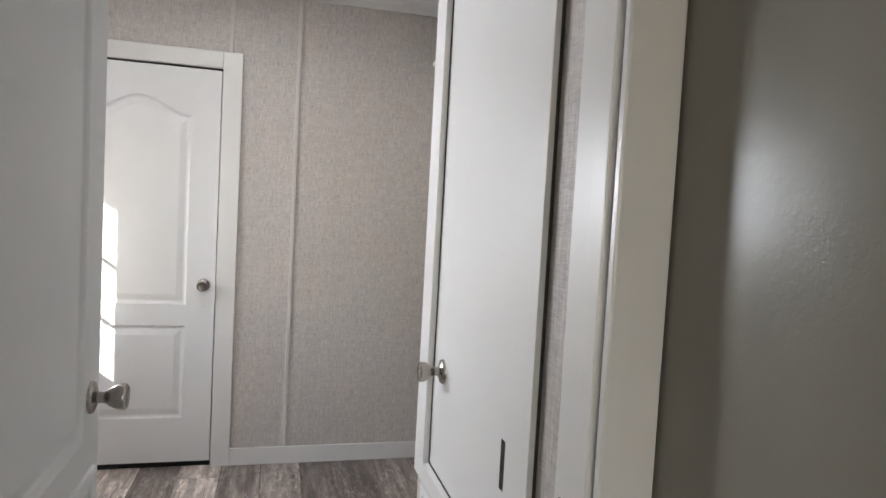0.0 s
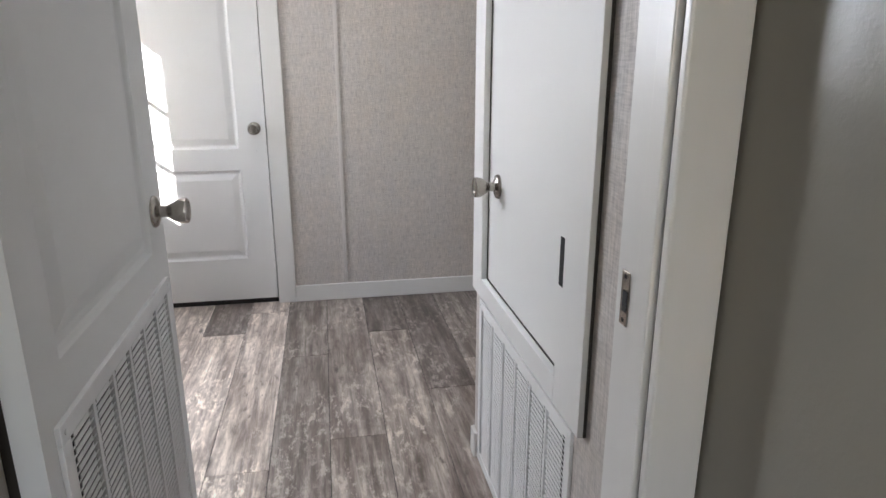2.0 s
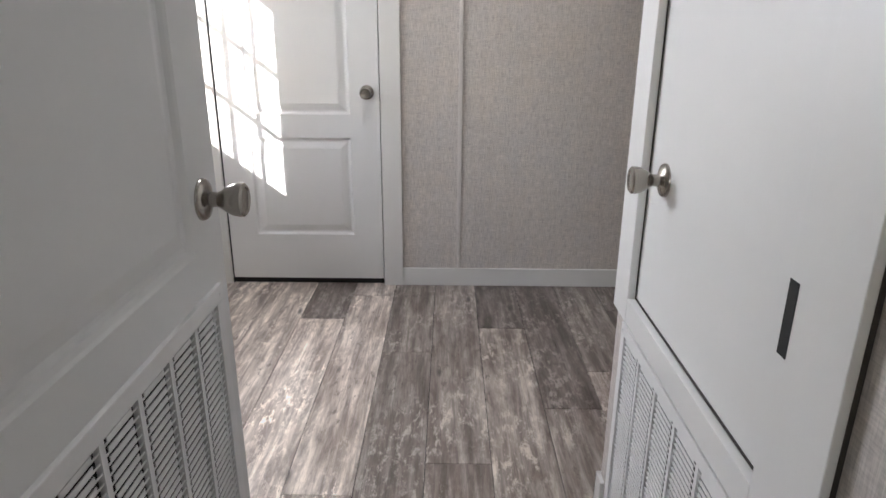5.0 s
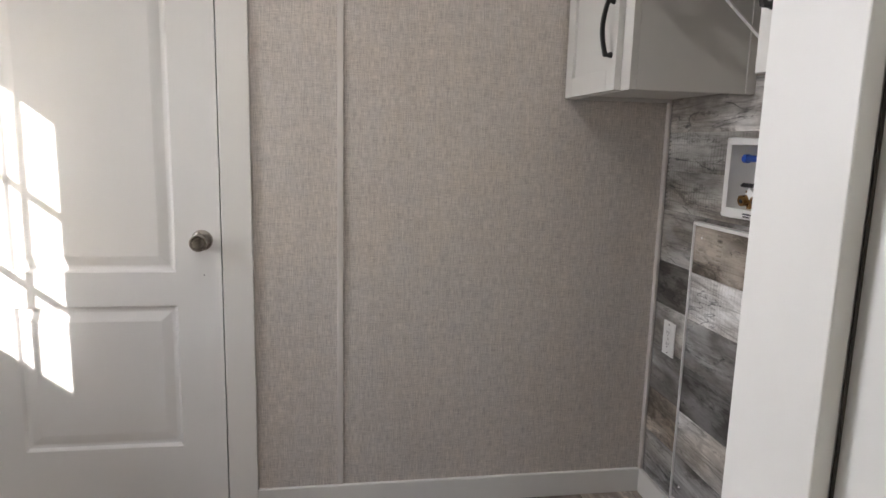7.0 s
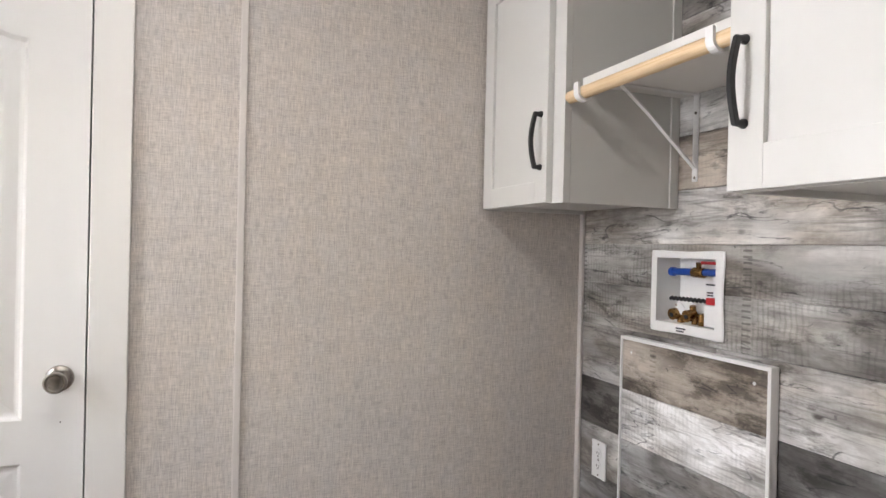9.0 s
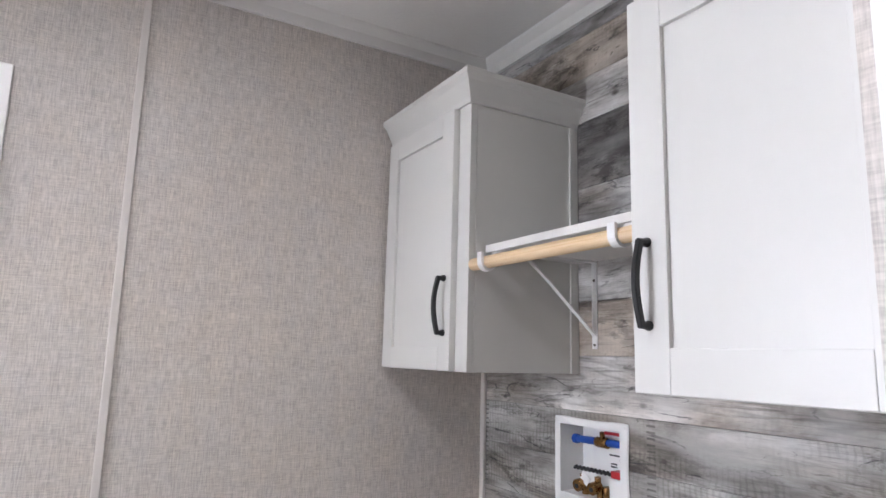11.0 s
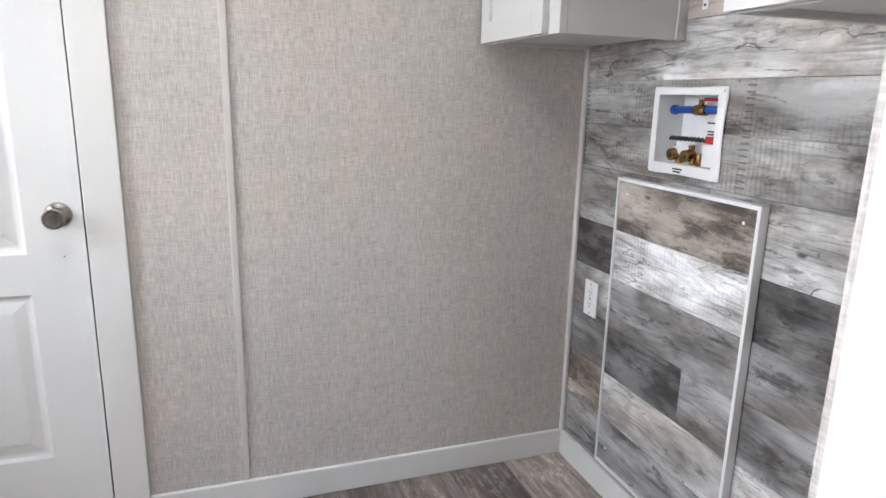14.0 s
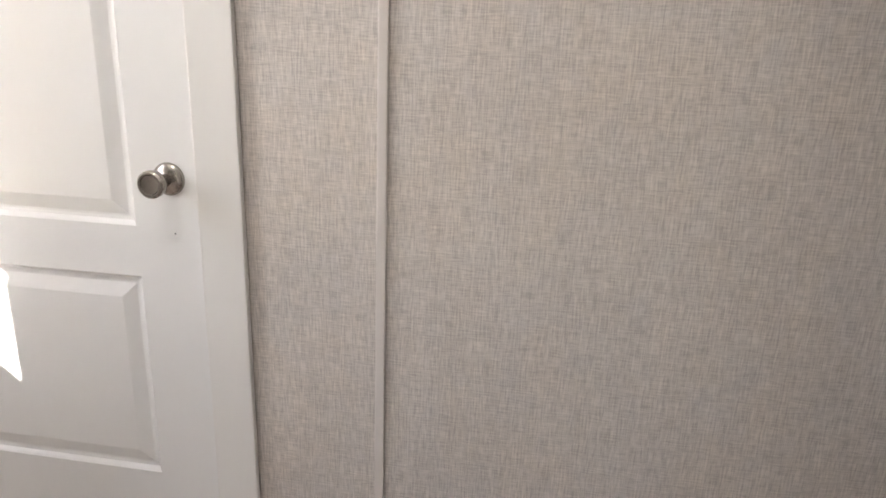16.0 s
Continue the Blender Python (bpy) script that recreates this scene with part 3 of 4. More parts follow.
for z in (0.922, 0.981):
    part("screw", boxes((JR - 0.0024, JR - 0.0016, 0.8455, 0.8505, z - 0.0025, z + 0.0025)), DARK, plate)
part("latch_hole", boxes((JR - 0.0026, JR - 0.0016, 0.840, 0.852, 0.934, 0.962)), DARK, plate)

# furnace door: a surface frame with a slab let into it
FX = 0.607
fy0, fy1, fz0, fz1 = 1.09, 1.936, 0.588, 2.30
sy0, sy1, sz0, sz1 = 1.222, 1.832, 0.645, 2.225
furnace = thing("furnace_door", (FX, 1.5, 0.6), "white closed furnace closet door in a flat frame", "door")
F = Matrix.Translation((-FX, -1.5, -0.6))


def placed(bm, m):
    bmesh.ops.transform(bm, matrix=m, verts=bm.verts)
    return bm


BX = XC - 0.001
for d in ((FX, BX, fy0, sy0, fz0, fz1), (FX, BX, sy1, fy1, fz0, fz1), (FX, BX, sy0, sy1, fz0, sz0), (FX, BX, sy0, sy1, sz1, fz1)):
    part("frame", placed(boxes(d, bevel=0.0015), F), BRUSHED, furnace)
# dark strips put in for the shadow lines at the frame and the slab
part("gap", placed(boxes((XC - 0.007, XC - 0.001, fy0 - 0.0014, fy0 - 0.0002, fz0, fz1)), F), GAP_SHADE, furnace, "dark strip for the shadow line behind the frame")
part("gap", placed(boxes((FX + 0.0165, FX + 0.0187, sy0, sy1, sz0 + 0.0004, sz0 + 0.004), (FX + 0.0165, FX + 0.0187, sy1 - 0.0025, sy1 - 0.0004, sz0 + 0.006, sz1)), F), GAP_SHADE, furnace, "dark strips for the shade line round the slab")
slab = part("slab", placed(boxes((FX + 0.019, FX + 0.04, sy0 - 0.006, sy1 + 0.006, sz0 - 0.006, sz1 + 0.006), bevel=0.001), F), BRUSHED, furnace)
door_knob(furnace, F @ pose(FX + 0.019, 1.735, 0.932, 0, -90, 0))
for z in (0.84, 1.915):
    part("hinge_slot", placed(boxes((FX - 0.0006, FX + 0.001, 1.199, 1.2195, z, z + 0.095)), F), DARK, furnace, "dark hinge slot")
closet_vent = thing("return_air_vent", (XC - 0.001, 1.89, 0.02), "white louvred return-air vent low on the closet wall", "vent")
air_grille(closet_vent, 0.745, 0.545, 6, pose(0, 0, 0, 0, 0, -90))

# ---- outside door ----
DX = -1.125
ext = thing("door_3", (DX, 2.55, 0.03), "closed white outside door with a nine-pane window", "door", kind="structure")
E = Matrix.Translation((-DX, -2.55, -0.03))
wy0, wy1, wz0, wz1 = 2.734, 3.200, 0.862, 1.732


def ep(name, dims, mat, parent, bevel=0.0, label=""):
    return part(name, placed(boxes(*dims, bevel=bevel), E), mat, parent, label)


ep("leaf", [(DX - 0.035, DX, 2.55, wy0, 0.03, 2.03), (DX - 0.035, DX, wy1, 3.383, 0.03, 2.03), (DX - 0.035, DX, wy0, wy1, 0.03, wz0), (DX - 0.035, DX, wy0, wy1, wz1, 2.03)], STEEL, ext)
win = ep("window", [(DX, DX + 0.012, wy0 - 0.035, wy0 + 0.012, wz0 - 0.035, wz1 + 0.035), (DX, DX + 0.012, wy1 - 0.012, wy1 + 0.035, wz0 - 0.035, wz1 + 0.035),
                    (DX, DX + 0.012, wy0 + 0.012, wy1 - 0.012, wz0 - 0.035, wz0 + 0.012), (DX, DX + 0.012, wy0 + 0.012, wy1 - 0.012, wz1 - 0.012, wz1 + 0.035)], PLASTIC, ext, 0.003, "white plastic window surround")
for i in (1, 2):
    y = wy0 + (wy1 - wy0) * i / 3
    z = wz0 + (wz1 - wz0) * i / 3
    ep("muntin", [(DX - 0.016, DX - 0.003, y - 0.0095, y + 0.0095, wz0, wz1)], PLASTIC, win, 0.002)
    ep("muntin", [(DX - 0.0155, DX - 0.0035, wy0, wy1, z - 0.0105, z + 0.0105)], PLASTIC, win, 0.002)
pane = ep("pane", [(DX - 0.026, DX - 0.022, wy0, wy1, wz0, wz1)], GLASS, win, 0.0, "clear window glass")
pane.visible_shadow = False
for y0, y1 in ((EY0, EY0 + 0.02), (EY1 - 0.02, EY1)):
    ep("jamb", [(-1.16, XL + 0.001, y0, y1, 0, EZ)], WHITE, ext, 0.003)
ep("jamb", [(-1.16, XL + 0.001, EY0 + 0.02, EY1 - 0.02, EZ - 0.02, EZ)], WHITE, ext, 0.003)
ep("stop", [(DX + 0.002, DX + 0.045, EY1 - 0.035, EY1 - 0.02, 0, EZ - 0.02)], WHITE, ext, 0.004)
ep("casing", [(XL + 0.001, XL + 0.014, EY1 - 0.008, EY1 + 0.058, 0, EZ + 0.06)], WHITE, ext, 0.006)
ep("casing", [(XL + 0.001, XL + 0.014, EY0 - 0.06, EY0 + 0.008, 0, EZ + 0.06)], WHITE, ext, 0.006)
ep("casing", [(XL + 0.001, XL + 0.014, EY0 + 0.0085, EY1 - 0.0085, EZ - 0.008, EZ + 0.06)], WHITE, ext, 0.006)
sill = ep("sill", [(-1.16, -1.045, EY0 + 0.02, EY1 - 0.02, -0.002, 0.014)], WHITE, ext, 0.005, "white metal door sill")
for y in (2.60, 2.86, 3.11, 3.35):
    part("screw", placed(lathe([(0.005, 0), (0.0045, 0.001), (0.002, 0.0016)], 10), E @ pose(-1.062, y, 0.014)), DARK, sill, "dark screw head")
# dark strip stands in for the shade between leaf and jamb
ep("shade_strip", [(DX - 0.003, DX + 0.0015, 3.3835, 3.3848, 0.02, 2.03)], GAP_SHADE, ext, 0.0, "dark strip for the shaded gap beside the leaf")

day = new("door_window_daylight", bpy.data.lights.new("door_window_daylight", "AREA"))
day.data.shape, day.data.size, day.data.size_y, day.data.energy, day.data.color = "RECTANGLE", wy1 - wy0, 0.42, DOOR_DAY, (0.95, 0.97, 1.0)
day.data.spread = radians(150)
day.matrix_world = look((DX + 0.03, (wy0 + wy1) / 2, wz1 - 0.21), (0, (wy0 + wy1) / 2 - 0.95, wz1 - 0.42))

# ---- ceiling fittings ----
lamp = thing("ceiling_light", (-0.155, 2.49, ZC), "round white recessed led ceiling light, lit", "ceiling light")
part("ring", lathe([(0.085, 0), (0.084, -0.006), (0.066, -0.010), (0.064, -0.004)], 40), PLASTIC, lamp, "", True)
part("diffuser", lathe([(0.064, -0.002), (0.060, -0.007), (0.001, -0.008)], 40), LAMP, lamp, "glowing diffuser", True)
vent = thing("ceiling_vent", (0.365, 2.655, ZC), "white rectangular ceiling air register with louvres", "vent")
VW, VL = 0.155, 0.235
part("frame", boxes((-VW / 2, VW / 2, -VL / 2, -VL / 2 + 0.035, -0.008, 0), (-VW / 2, VW / 2, VL / 2 - 0.035, VL / 2, -0.008, 0), (-VW / 2, -VW / 2 + 0.025, -VL / 2 + 0.035, VL / 2 - 0.035, -0.008, 0),
                    (VW / 2 - 0.025, VW / 2, -VL / 2 + 0.035, VL / 2 - 0.035, -0.008, 0), bevel=0.002), GRILLE, vent)
# black sheet on the ceiling stands in for the duct's shade
part("backing", boxes((-VW / 2 + 0.02, VW / 2 - 0.02, -VL / 2 + 0.03, VL / 2 - 0.03, -0.0015, -0.0005)), DARK, vent, "black sheet for the shade in the duct")
for k in range(3):
    y0 = -VL / 2 + 0.040 + k * 0.054
    bank = part("louvre_bank", boxes((-VW / 2 + 0.024, VW / 2 - 0.024, y0 + 0.040, y0 + 0.050, -0.0075, -0.002)), GRILLE, vent)
    for i in range(4):
        part("slat", boxes((-VW / 2 + 0.024, VW / 2 - 0.024, y0 + i * 0.010, y0 + i * 0.010 + 0.003, -0.006, -0.002)), GRILLE, bank)


# ---- wall cabinets ----
CX = 1.000        # face of the cabinet boxes
CZ1 = 2.085


def shaker(parent, y0, y1, z0, z1, x, origin, w=0.068):
    """A shaker door facing -x: four rails and a sunk panel."""
    d = part("door", placed(boxes((x, x + 0.019, y0, y0 + w, z0, z1), (x, x + 0.019, y1 - w, y1, z0, z1), (x, x + 0.019, y0 + w, y1 - w, z0, z0 + w), (x, x + 0.019, y0 + w, y1 - w, z1 - w, z1), bevel=0.0015), origin), CAB, parent, "white shaker door")
    part("panel", placed(boxes((x + 0.009, x + 0.016, y0 + w - 0.002, y1 - w + 0.002, z0 + w - 0.002, z1 - w + 0.002)), origin), CAB, d)
    return d


def handle(parent, x, y, z0, z1, origin):
    pts = []
    for i in range(13):
        u = i / 12
        pts.append((x - 0.018 - 0.012 * math.sin(math.pi * u), y, z0 + (z1 - z0) * u))
    e, k = 0.0054, 0.003
    bm = sweep(pts, [(-e, -e + k * 0.4), (-e + k * 0.4, -e), (e - k * 0.4, -e), (e, -e + k * 0.4), (e, e - k * 0.4), (e - k * 0.4, e), (-e + k * 0.4, e), (-e, e - k * 0.4)], upright=(0, 1, 0))
    bar = part("handle", placed(bm, origin), BLACK, parent, "black bowed bar handle", True)
    for z, d in ((z0, -1), (z1, 1)):
        foot = lathe([(0.0001, 0), (0.0085, 0), (0.0085, 0.004), (0.0060, 0.010), (0.0056, 0.022), (0.0001, 0.0235)], 16)
        part("foot", placed(foot, origin @ pose(x, y, z - d * 0.002, 0, -90, 0)), BLACK, bar, "", True)


def crown(parent, ys, x, z, origin):
    """Crown moulding along the front, and back along the open side."""
    prof = [(0.0, 0.0), (0.006, 0.0), (0.010, 0.012), (0.030, 0.050), (0.042, 0.062), (0.042, 0.075), (0.0, 0.075)]
    y0, y1 = ys
    bm = bmesh.new()
    rows = []
    for px, py, ox, oy in ((XR - 0.001, y0, 0, -1), (x, y0, -1, -1), (x, y1, -1, 0)):
        rows.append([bm.verts.new((px + ox * s, py + oy * s, z + u)) for s, u in prof])
    n = len(prof)
    for a, b in zip(rows, rows[1:]):
        for i in range(n):
            bm.faces.new((a[i], a[(i + 1) % n], b[(i + 1) % n], b[i]))
    bm.faces.new(rows[0])
    bm.faces.new(rows[-1])
    part("crown", placed(bm, origin), CAB, parent, "white crown moulding")


def cabinet(y0, y1, dy0, dy1, hy, CZ0, stile, label):
    c = thing("wall_cabinet", (XR - 0.15, (y0 + y1) / 2, CZ0), label, "cabinet", "wall cabinets")
    O = Matrix.Translation((-(XR - 0.15), -(y0 + y1) / 2, -CZ0))
    for name, d in (("side", (CX + 0.019, XR - 0.001, y0, y0 + 0.016, CZ0, CZ1)), ("side", (CX + 0.019, XR - 0.001, y1 - 0.016, y1, CZ0, CZ1)), ("top", (CX + 0.019, XR - 0.001, y0 + 0.0165, y1 - 0.0165, CZ1 - 0.016, CZ1)),
                    ("bottom", (CX + 0.019, XR - 0.001, y0 + 0.0165, y1 - 0.0165, CZ0 + 0.012, CZ0 + 0.026)), ("back", (XR - 0.006, XR - 0.0015, y0 + 0.0165, y1 - 0.0165, CZ0 + 0.027, CZ1 - 0.0165))):
        part(name, placed(boxes(d, bevel=0.001), O), CAB, c)
    part("face_frame", placed(boxes((CX, CX + 0.0185, y0, dy0 + 0.012, CZ0, CZ1), (CX, CX + 0.0185, y1 - 0.04, y1, CZ0, CZ1), (CX, CX + 0.0185, dy0 + 0.012, y1 - 0.04, CZ0, CZ0 + 0.04), (CX, CX + 0.0185, dy0 + 0.012, y1 - 0.04, CZ1 - 0.04, CZ1), bevel=0.001), O), CAB, c)
    part("scribe", placed(boxes((XR - 0.028, XR - 0.0012, y0 - 0.006, y0 - 0.0004, CZ0, CZ1), bevel=0.001), O), CAB, c)
    d = shaker(c, dy0, dy1, CZ0 + 0.002, CZ1 - 0.012, CX - 0.0195, O, stile)
    handle(d, CX - 0.0195, hy, 1.489, 1.631, O)
    crown(c, (y0, y1), CX, CZ1 - 0.008, O)
    return c


cabinet(3.052, YF - 0.003, 3.104, 3.486, 3.134, 1.396, 0.058, "white shaker wall cabinet with crown, beside the corner")
cabinet(1.975, 2.497, 2.06, 2.504, 2.470, 1.380, 0.073, "white shaker wall cabinet with black handle")

# shelf and hanging rod between the cabinets
shelf = thing("wall_shelf", (1.2, 2.77, 1.69), "white shelf on a steel bracket between the cabinets", "shelf")
S = Matrix.Translation((-1.2, -2.77, -1.69))
part("board", placed(boxes((1.045, XR - 0.001, 2.498, 3.045, 1.690, 1.709), bevel=0.0015), S), WHITE, shelf)
br = part("bracket", placed(boxes((XR - 0.004, XR - 0.001, 2.975, 2.993, 1.462, 1.689), (1.10, XR - 0.004, 2.975, 2.993, 1.686, 1.6895)), S), PLASTIC, shelf, "white steel shelf bracket")
part("brace", placed(sweep([(1.115, 2.984, 1.688), (1.20, 2.984, 1.624), (XR - 0.003, 2.984, 1.495)], [(-0.006, -0.002), (0.006, -0.002), (0.006, 0.002), (-0.006, 0.002)]), S), PLASTIC, br)
for z in (1.472, 1.64):
    part("screw", lathe([(0.004, 0), (0.003, 0.002)], 10), NICKEL, br, m=S @ pose(XR - 0.004, 2.984, z, 0, -90, 0))
hook_y = (2.986, 2.560)
for y in hook_y:
    pts = [(1.060, y, 1.6895), (1.034, y, 1.681)]
    for i in range(13):
        a = math.radians(35 - i * 18)
        pts.append((1.010 + 0.0190 * math.cos(a), y, 1.657 + 0.0190 * math.sin(a)))
    pts.append((0.9908, y, 1.679))
    part("rod_hook", placed(sweep(pts, [(-0.0032, -0.0095), (0.0032, -0.0095), (0.0032, 0.0095), (-0.0032, 0.0095)], upright=(0, 1, 0)), S), PLASTIC, shelf, "white rod hook")
rod = solid("hanging_rod", lathe([(0.0145, 0), (0.0152, 0.001), (0.0152, 0.545), (0.0145, 0.546)], 24), PINE, "round pine wood hanging rod below the shelf", "clothes rod", smooth=True, m=pose(1.010, 3.045, 1.657, 90, 0, 0))

# ---- washing-machine outlet box ----
by0, by1, bz0, bz1 = 2.871, 3.143, 1.058, 1.285
obox = thing("washer_outlet_box", (XR, (by0 + by1) / 2, (bz0 + bz1) / 2), "white plastic washer outlet box with valves", "outlet box")
B = Matrix.Translation((-XR, -(by0 + by1) / 2, -(bz0 + bz1) / 2))
iy0, iy1, iz0, iz1 = by0 + 0.028, by1 - 0.028, bz0 + 0.030, bz1 - 0.022


def bowed_flange(n=14):
    """A thin plastic flange whose edges bow in and stand off the wall between its corners."""
    bm = bmesh.new()
    outer, inner = [(by0, bz0), (by1, bz0), (by1, bz1), (by0, bz1)], [(iy0, iz0), (iy1, iz0), (iy1, iz1), (iy0, iz1)]
    middle = Vector(((by0 + by1) / 2, (bz0 + bz1) / 2))
    rings = [[], [], [], []]
    for k in range(4):
        a, b, c, d = Vector(outer[k]), Vector(outer[(k + 1) % 4]), Vector(inner[k]), Vector(inner[(k + 1) % 4])
        for i in range(n):
            u = i / n
            bow = math.sin(math.pi * u)
            tip = 0.004 * max(0.0, 1 - min(u, 1 - u) * n / 1.5)
            p = a.lerp(b, u)
            p += (middle - p).normalized() * (0.0042 * bow + tip)
            q = c.lerp(d, u)
            lift = 0.002 * bow * bow * (1.0 if k in (1, 3) else 0.5)
            rings[0].append(bm.verts.new((XR - 0.003 - lift, p.x, p.y)))
            rings[1].append(bm.verts.new((XR - 0.0065 - lift, p.x + (middle.x - p.x) * 0.02, p.y + (middle.y - p.y) * 0.02)))
            rings[2].append(bm.verts.new((XR - 0.0085, q.x, q.y)))
            rings[3].append(bm.verts.new((XR - 0.0005, q.x, q.y)))
    m = 4 * n
    for ra, rb in zip(rings, rings[1:] + rings[:1]):
        for i in range(m):
            bm.faces.new((ra[i], ra[(i + 1) % m], rb[(i + 1) % m], rb[i]))
    bmesh.ops.recalc_face_normals(bm, faces=bm.faces)
    return bm


part("flange", placed(bowed_flange(), B), PLASTIC, obox, "warped white plastic flange")
part("recess", placed(boxes((XR + 0.0740, XR + 0.0770, iy0, iy1, iz0, iz1), (XR - 0.002, XR + 0.0740, iy0 - 0.004, iy0, iz0, iz1), (XR - 0.002, XR + 0.0740, iy1, iy1 + 0.004, iz0, iz1), (XR - 0.002, XR + 0.0740, iy0, iy1, iz0 - 0.004, iz0), (XR - 0.002, XR + 0.0740, iy0, iy1, iz1, iz1 + 0.004)), B), PLASTIC, obox)

def bx(name, dims, mat, parent, bevel=0.0, label=""):
    return part(name, placed(boxes(*dims, bevel=bevel), B), mat, parent, label)


def inside(u, v):
    """A place in the box's opening: u to the right and v down, both 0 to 1."""
    return iy1 - u * (iy1 - iy0), iz1 - v * (iz1 - iz0)


def tube(name, a, b, r, mat, parent, label="", segs=16):
    a, b = Vector(a), Vector(b)
    m = Matrix.Translation(a) @ (b - a).to_track_quat("Z", "Y").to_matrix().to_4x4()
    return part(name, placed(lathe([(r * 0.93, 0), (r, r * 0.08), (r, (b - a).length - r * 0.08), (r * 0.93, (b - a).length)], segs), B @ m), mat, parent, label, True)


def rect(name, u0, u1, v0, v1, x0, x1, mat, parent, label="", bevel=0.0):
    (ya, za), (yb, zb) = inside(u0, v0), inside(u1, v1)
    return bx(name, [(x0, x1, yb, ya, zb, za)], mat, parent, bevel, label)


rect("instruction_sheet", 0.33, 0.99, 0.05, 0.64, XR + 0.0440, XR + 0.0446, PAPER, obox, "white printed instruction sheet")
for u0, u1, v in ((0.60, 0.97, 0.375), (0.76, 0.88, 0.43), (0.62, 0.72, 0.495), (0.90, 0.99, 0.495), (0.62, 0.72, 0.535), (0.90, 0.99, 0.535)):
    rect("print", u0, u1, v, v + 0.022, XR + 0.0433, XR + 0.0439, INK, obox)
(py, pz), (qy, qz) = inside(0.14, 0.215), inside(0.995, 0.195)
pipe = tube("cold_pipe", (XR + 0.0210, py, pz), (XR + 0.0210, qy, qz), 0.0095, BLUE, obox, "blue water pipe")
tube("pipe_cap", (XR + 0.0210, py + 0.006, pz), (XR + 0.0210, py - 0.008, pz), 0.0125, BLUE, pipe)
(vy, vz) = inside(0.60, 0.21)
valve = tube("valve", (XR + 0.0198, vy + 0.020, vz), (XR + 0.0198, vy - 0.020, vz), 0.0135, BRASS, obox, "brass quarter-turn valve", 8)
tube("stem", (XR + 0.0198, vy, vz), (XR + 0.0156, vy - 0.004, vz + 0.026), 0.007, BRASS, valve)
tube("collar", (XR + 0.0198, vy + 0.006, vz + 0.004), (XR + 0.0096, vy + 0.006, vz + 0.004), 0.009, BRASS, valve)
(ly, lz), (ky, kz) = inside(0.66, 0.05), inside(1.0, 0.015)
bx("lever", [(XR + 0.0120, XR + 0.0168, ky, ly, kz - 0.012, kz - 0.004)], RED, valve, 0.002, "red lever")
# black corrugated bar and the pair of brass hose valves below it
(ay, az), (cy, cz) = inside(0.13, 0.63), inside(0.79, 0.62)
pts = [(XR + 0.0168, ay + (cy - ay) * i / 20, az + (cz - az) * i / 20 + (0.0022 if i % 2 else -0.0022)) for i in range(21)]
part("hose_bar", placed(sweep(pts, circle(0.0048, 8)), B), BLACK, obox, "black ribbed handle bar")
for u in (0.25, 0.50):
    hy, hz = inside(u, 0.85)
    hv = tube("hose_valve", (XR + 0.0270, hy, hz), (XR - 0.0010, hy, hz - 0.004), 0.0158, BRASS, obox, "brass hose valve")
    tube("bore", (XR - 0.0007, hy, hz - 0.004), (XR - 0.0016, hy, hz - 0.004), 0.0075, DARK, hv)
    tube("neck", (XR + 0.0240, hy, hz), (XR + 0.0192, hy - 0.003, hz + 0.024), 0.0085, BRASS, hv, "", 8)
    tube("tail", (XR + 0.0252, hy - 0.008, hz), (XR + 0.0252, hy - 0.008, iz0 + 0.001), 0.0105, BRASS, hv)
(ty, tz) = inside(0.66, 0.88)
tube("outlet_body", (XR + 0.0240, ty, iz0 + 0.001), (XR + 0.0216, ty, iz0 + 0.032), 0.012, BRASS, obox, "brass outlet body", 10)
(gy, gz) = inside(0.33, 0.76)
part("tag", placed(boxes((-0.001, 0.001, -0.016, 0.016, -0.012, 0.012), bevel=0.0006), B @ pose(XR + 0.0132, gy, gz, 38, 0, 0)), PAPER, obox, "crumpled clear wrapper")
rect("red_tab", 0.78, 0.98, 0.565, 0.665, XR + 0.0080, XR + 0.0736, RED, obox, "red plastic tab", 0.001)
rect("drain_cup", 0.76, 0.985, 0.67, 0.985, XR + 0.0062, XR + 0.0736, PLASTIC, obox, "white drain cup", 0.002)
for dy, dz, w in ((0.0, 0.019, 0.036), (0.002, 0.012, 0.028)):
    yy = (by0 + by1) / 2 + 0.008
    bx("print", [(XR - 0.0106, XR - 0.0098, yy - w / 2 + dy, yy + w / 2 + dy, bz0 + dz - 0.002, bz0 + dz + 0.002)], INK, obox)
for y in (by0 + 0.012, by1 - 0.012):
    for z in (bz0 + 0.012, bz1 - 0.012):
        part("screw", lathe([(0.0035, 0), (0.003, 0.0012)], 10), PLASTIC, obox, m=B @ pose(XR - 0.010, y, z, 0, -90, 0))

# ---- access panel below the box ----
ay0, ay1, az0, az1 = 2.713, 3.247, 0.118, 1.030
panel = thing("access_panel", (XR - 0.01, (ay0 + ay1) / 2, az0), "barn-board access panel edged in white trim", "panel")
PN = Matrix.Translation((-(XR - 0.01), -(ay0 + ay1) / 2, -az0))
ew = 0.010
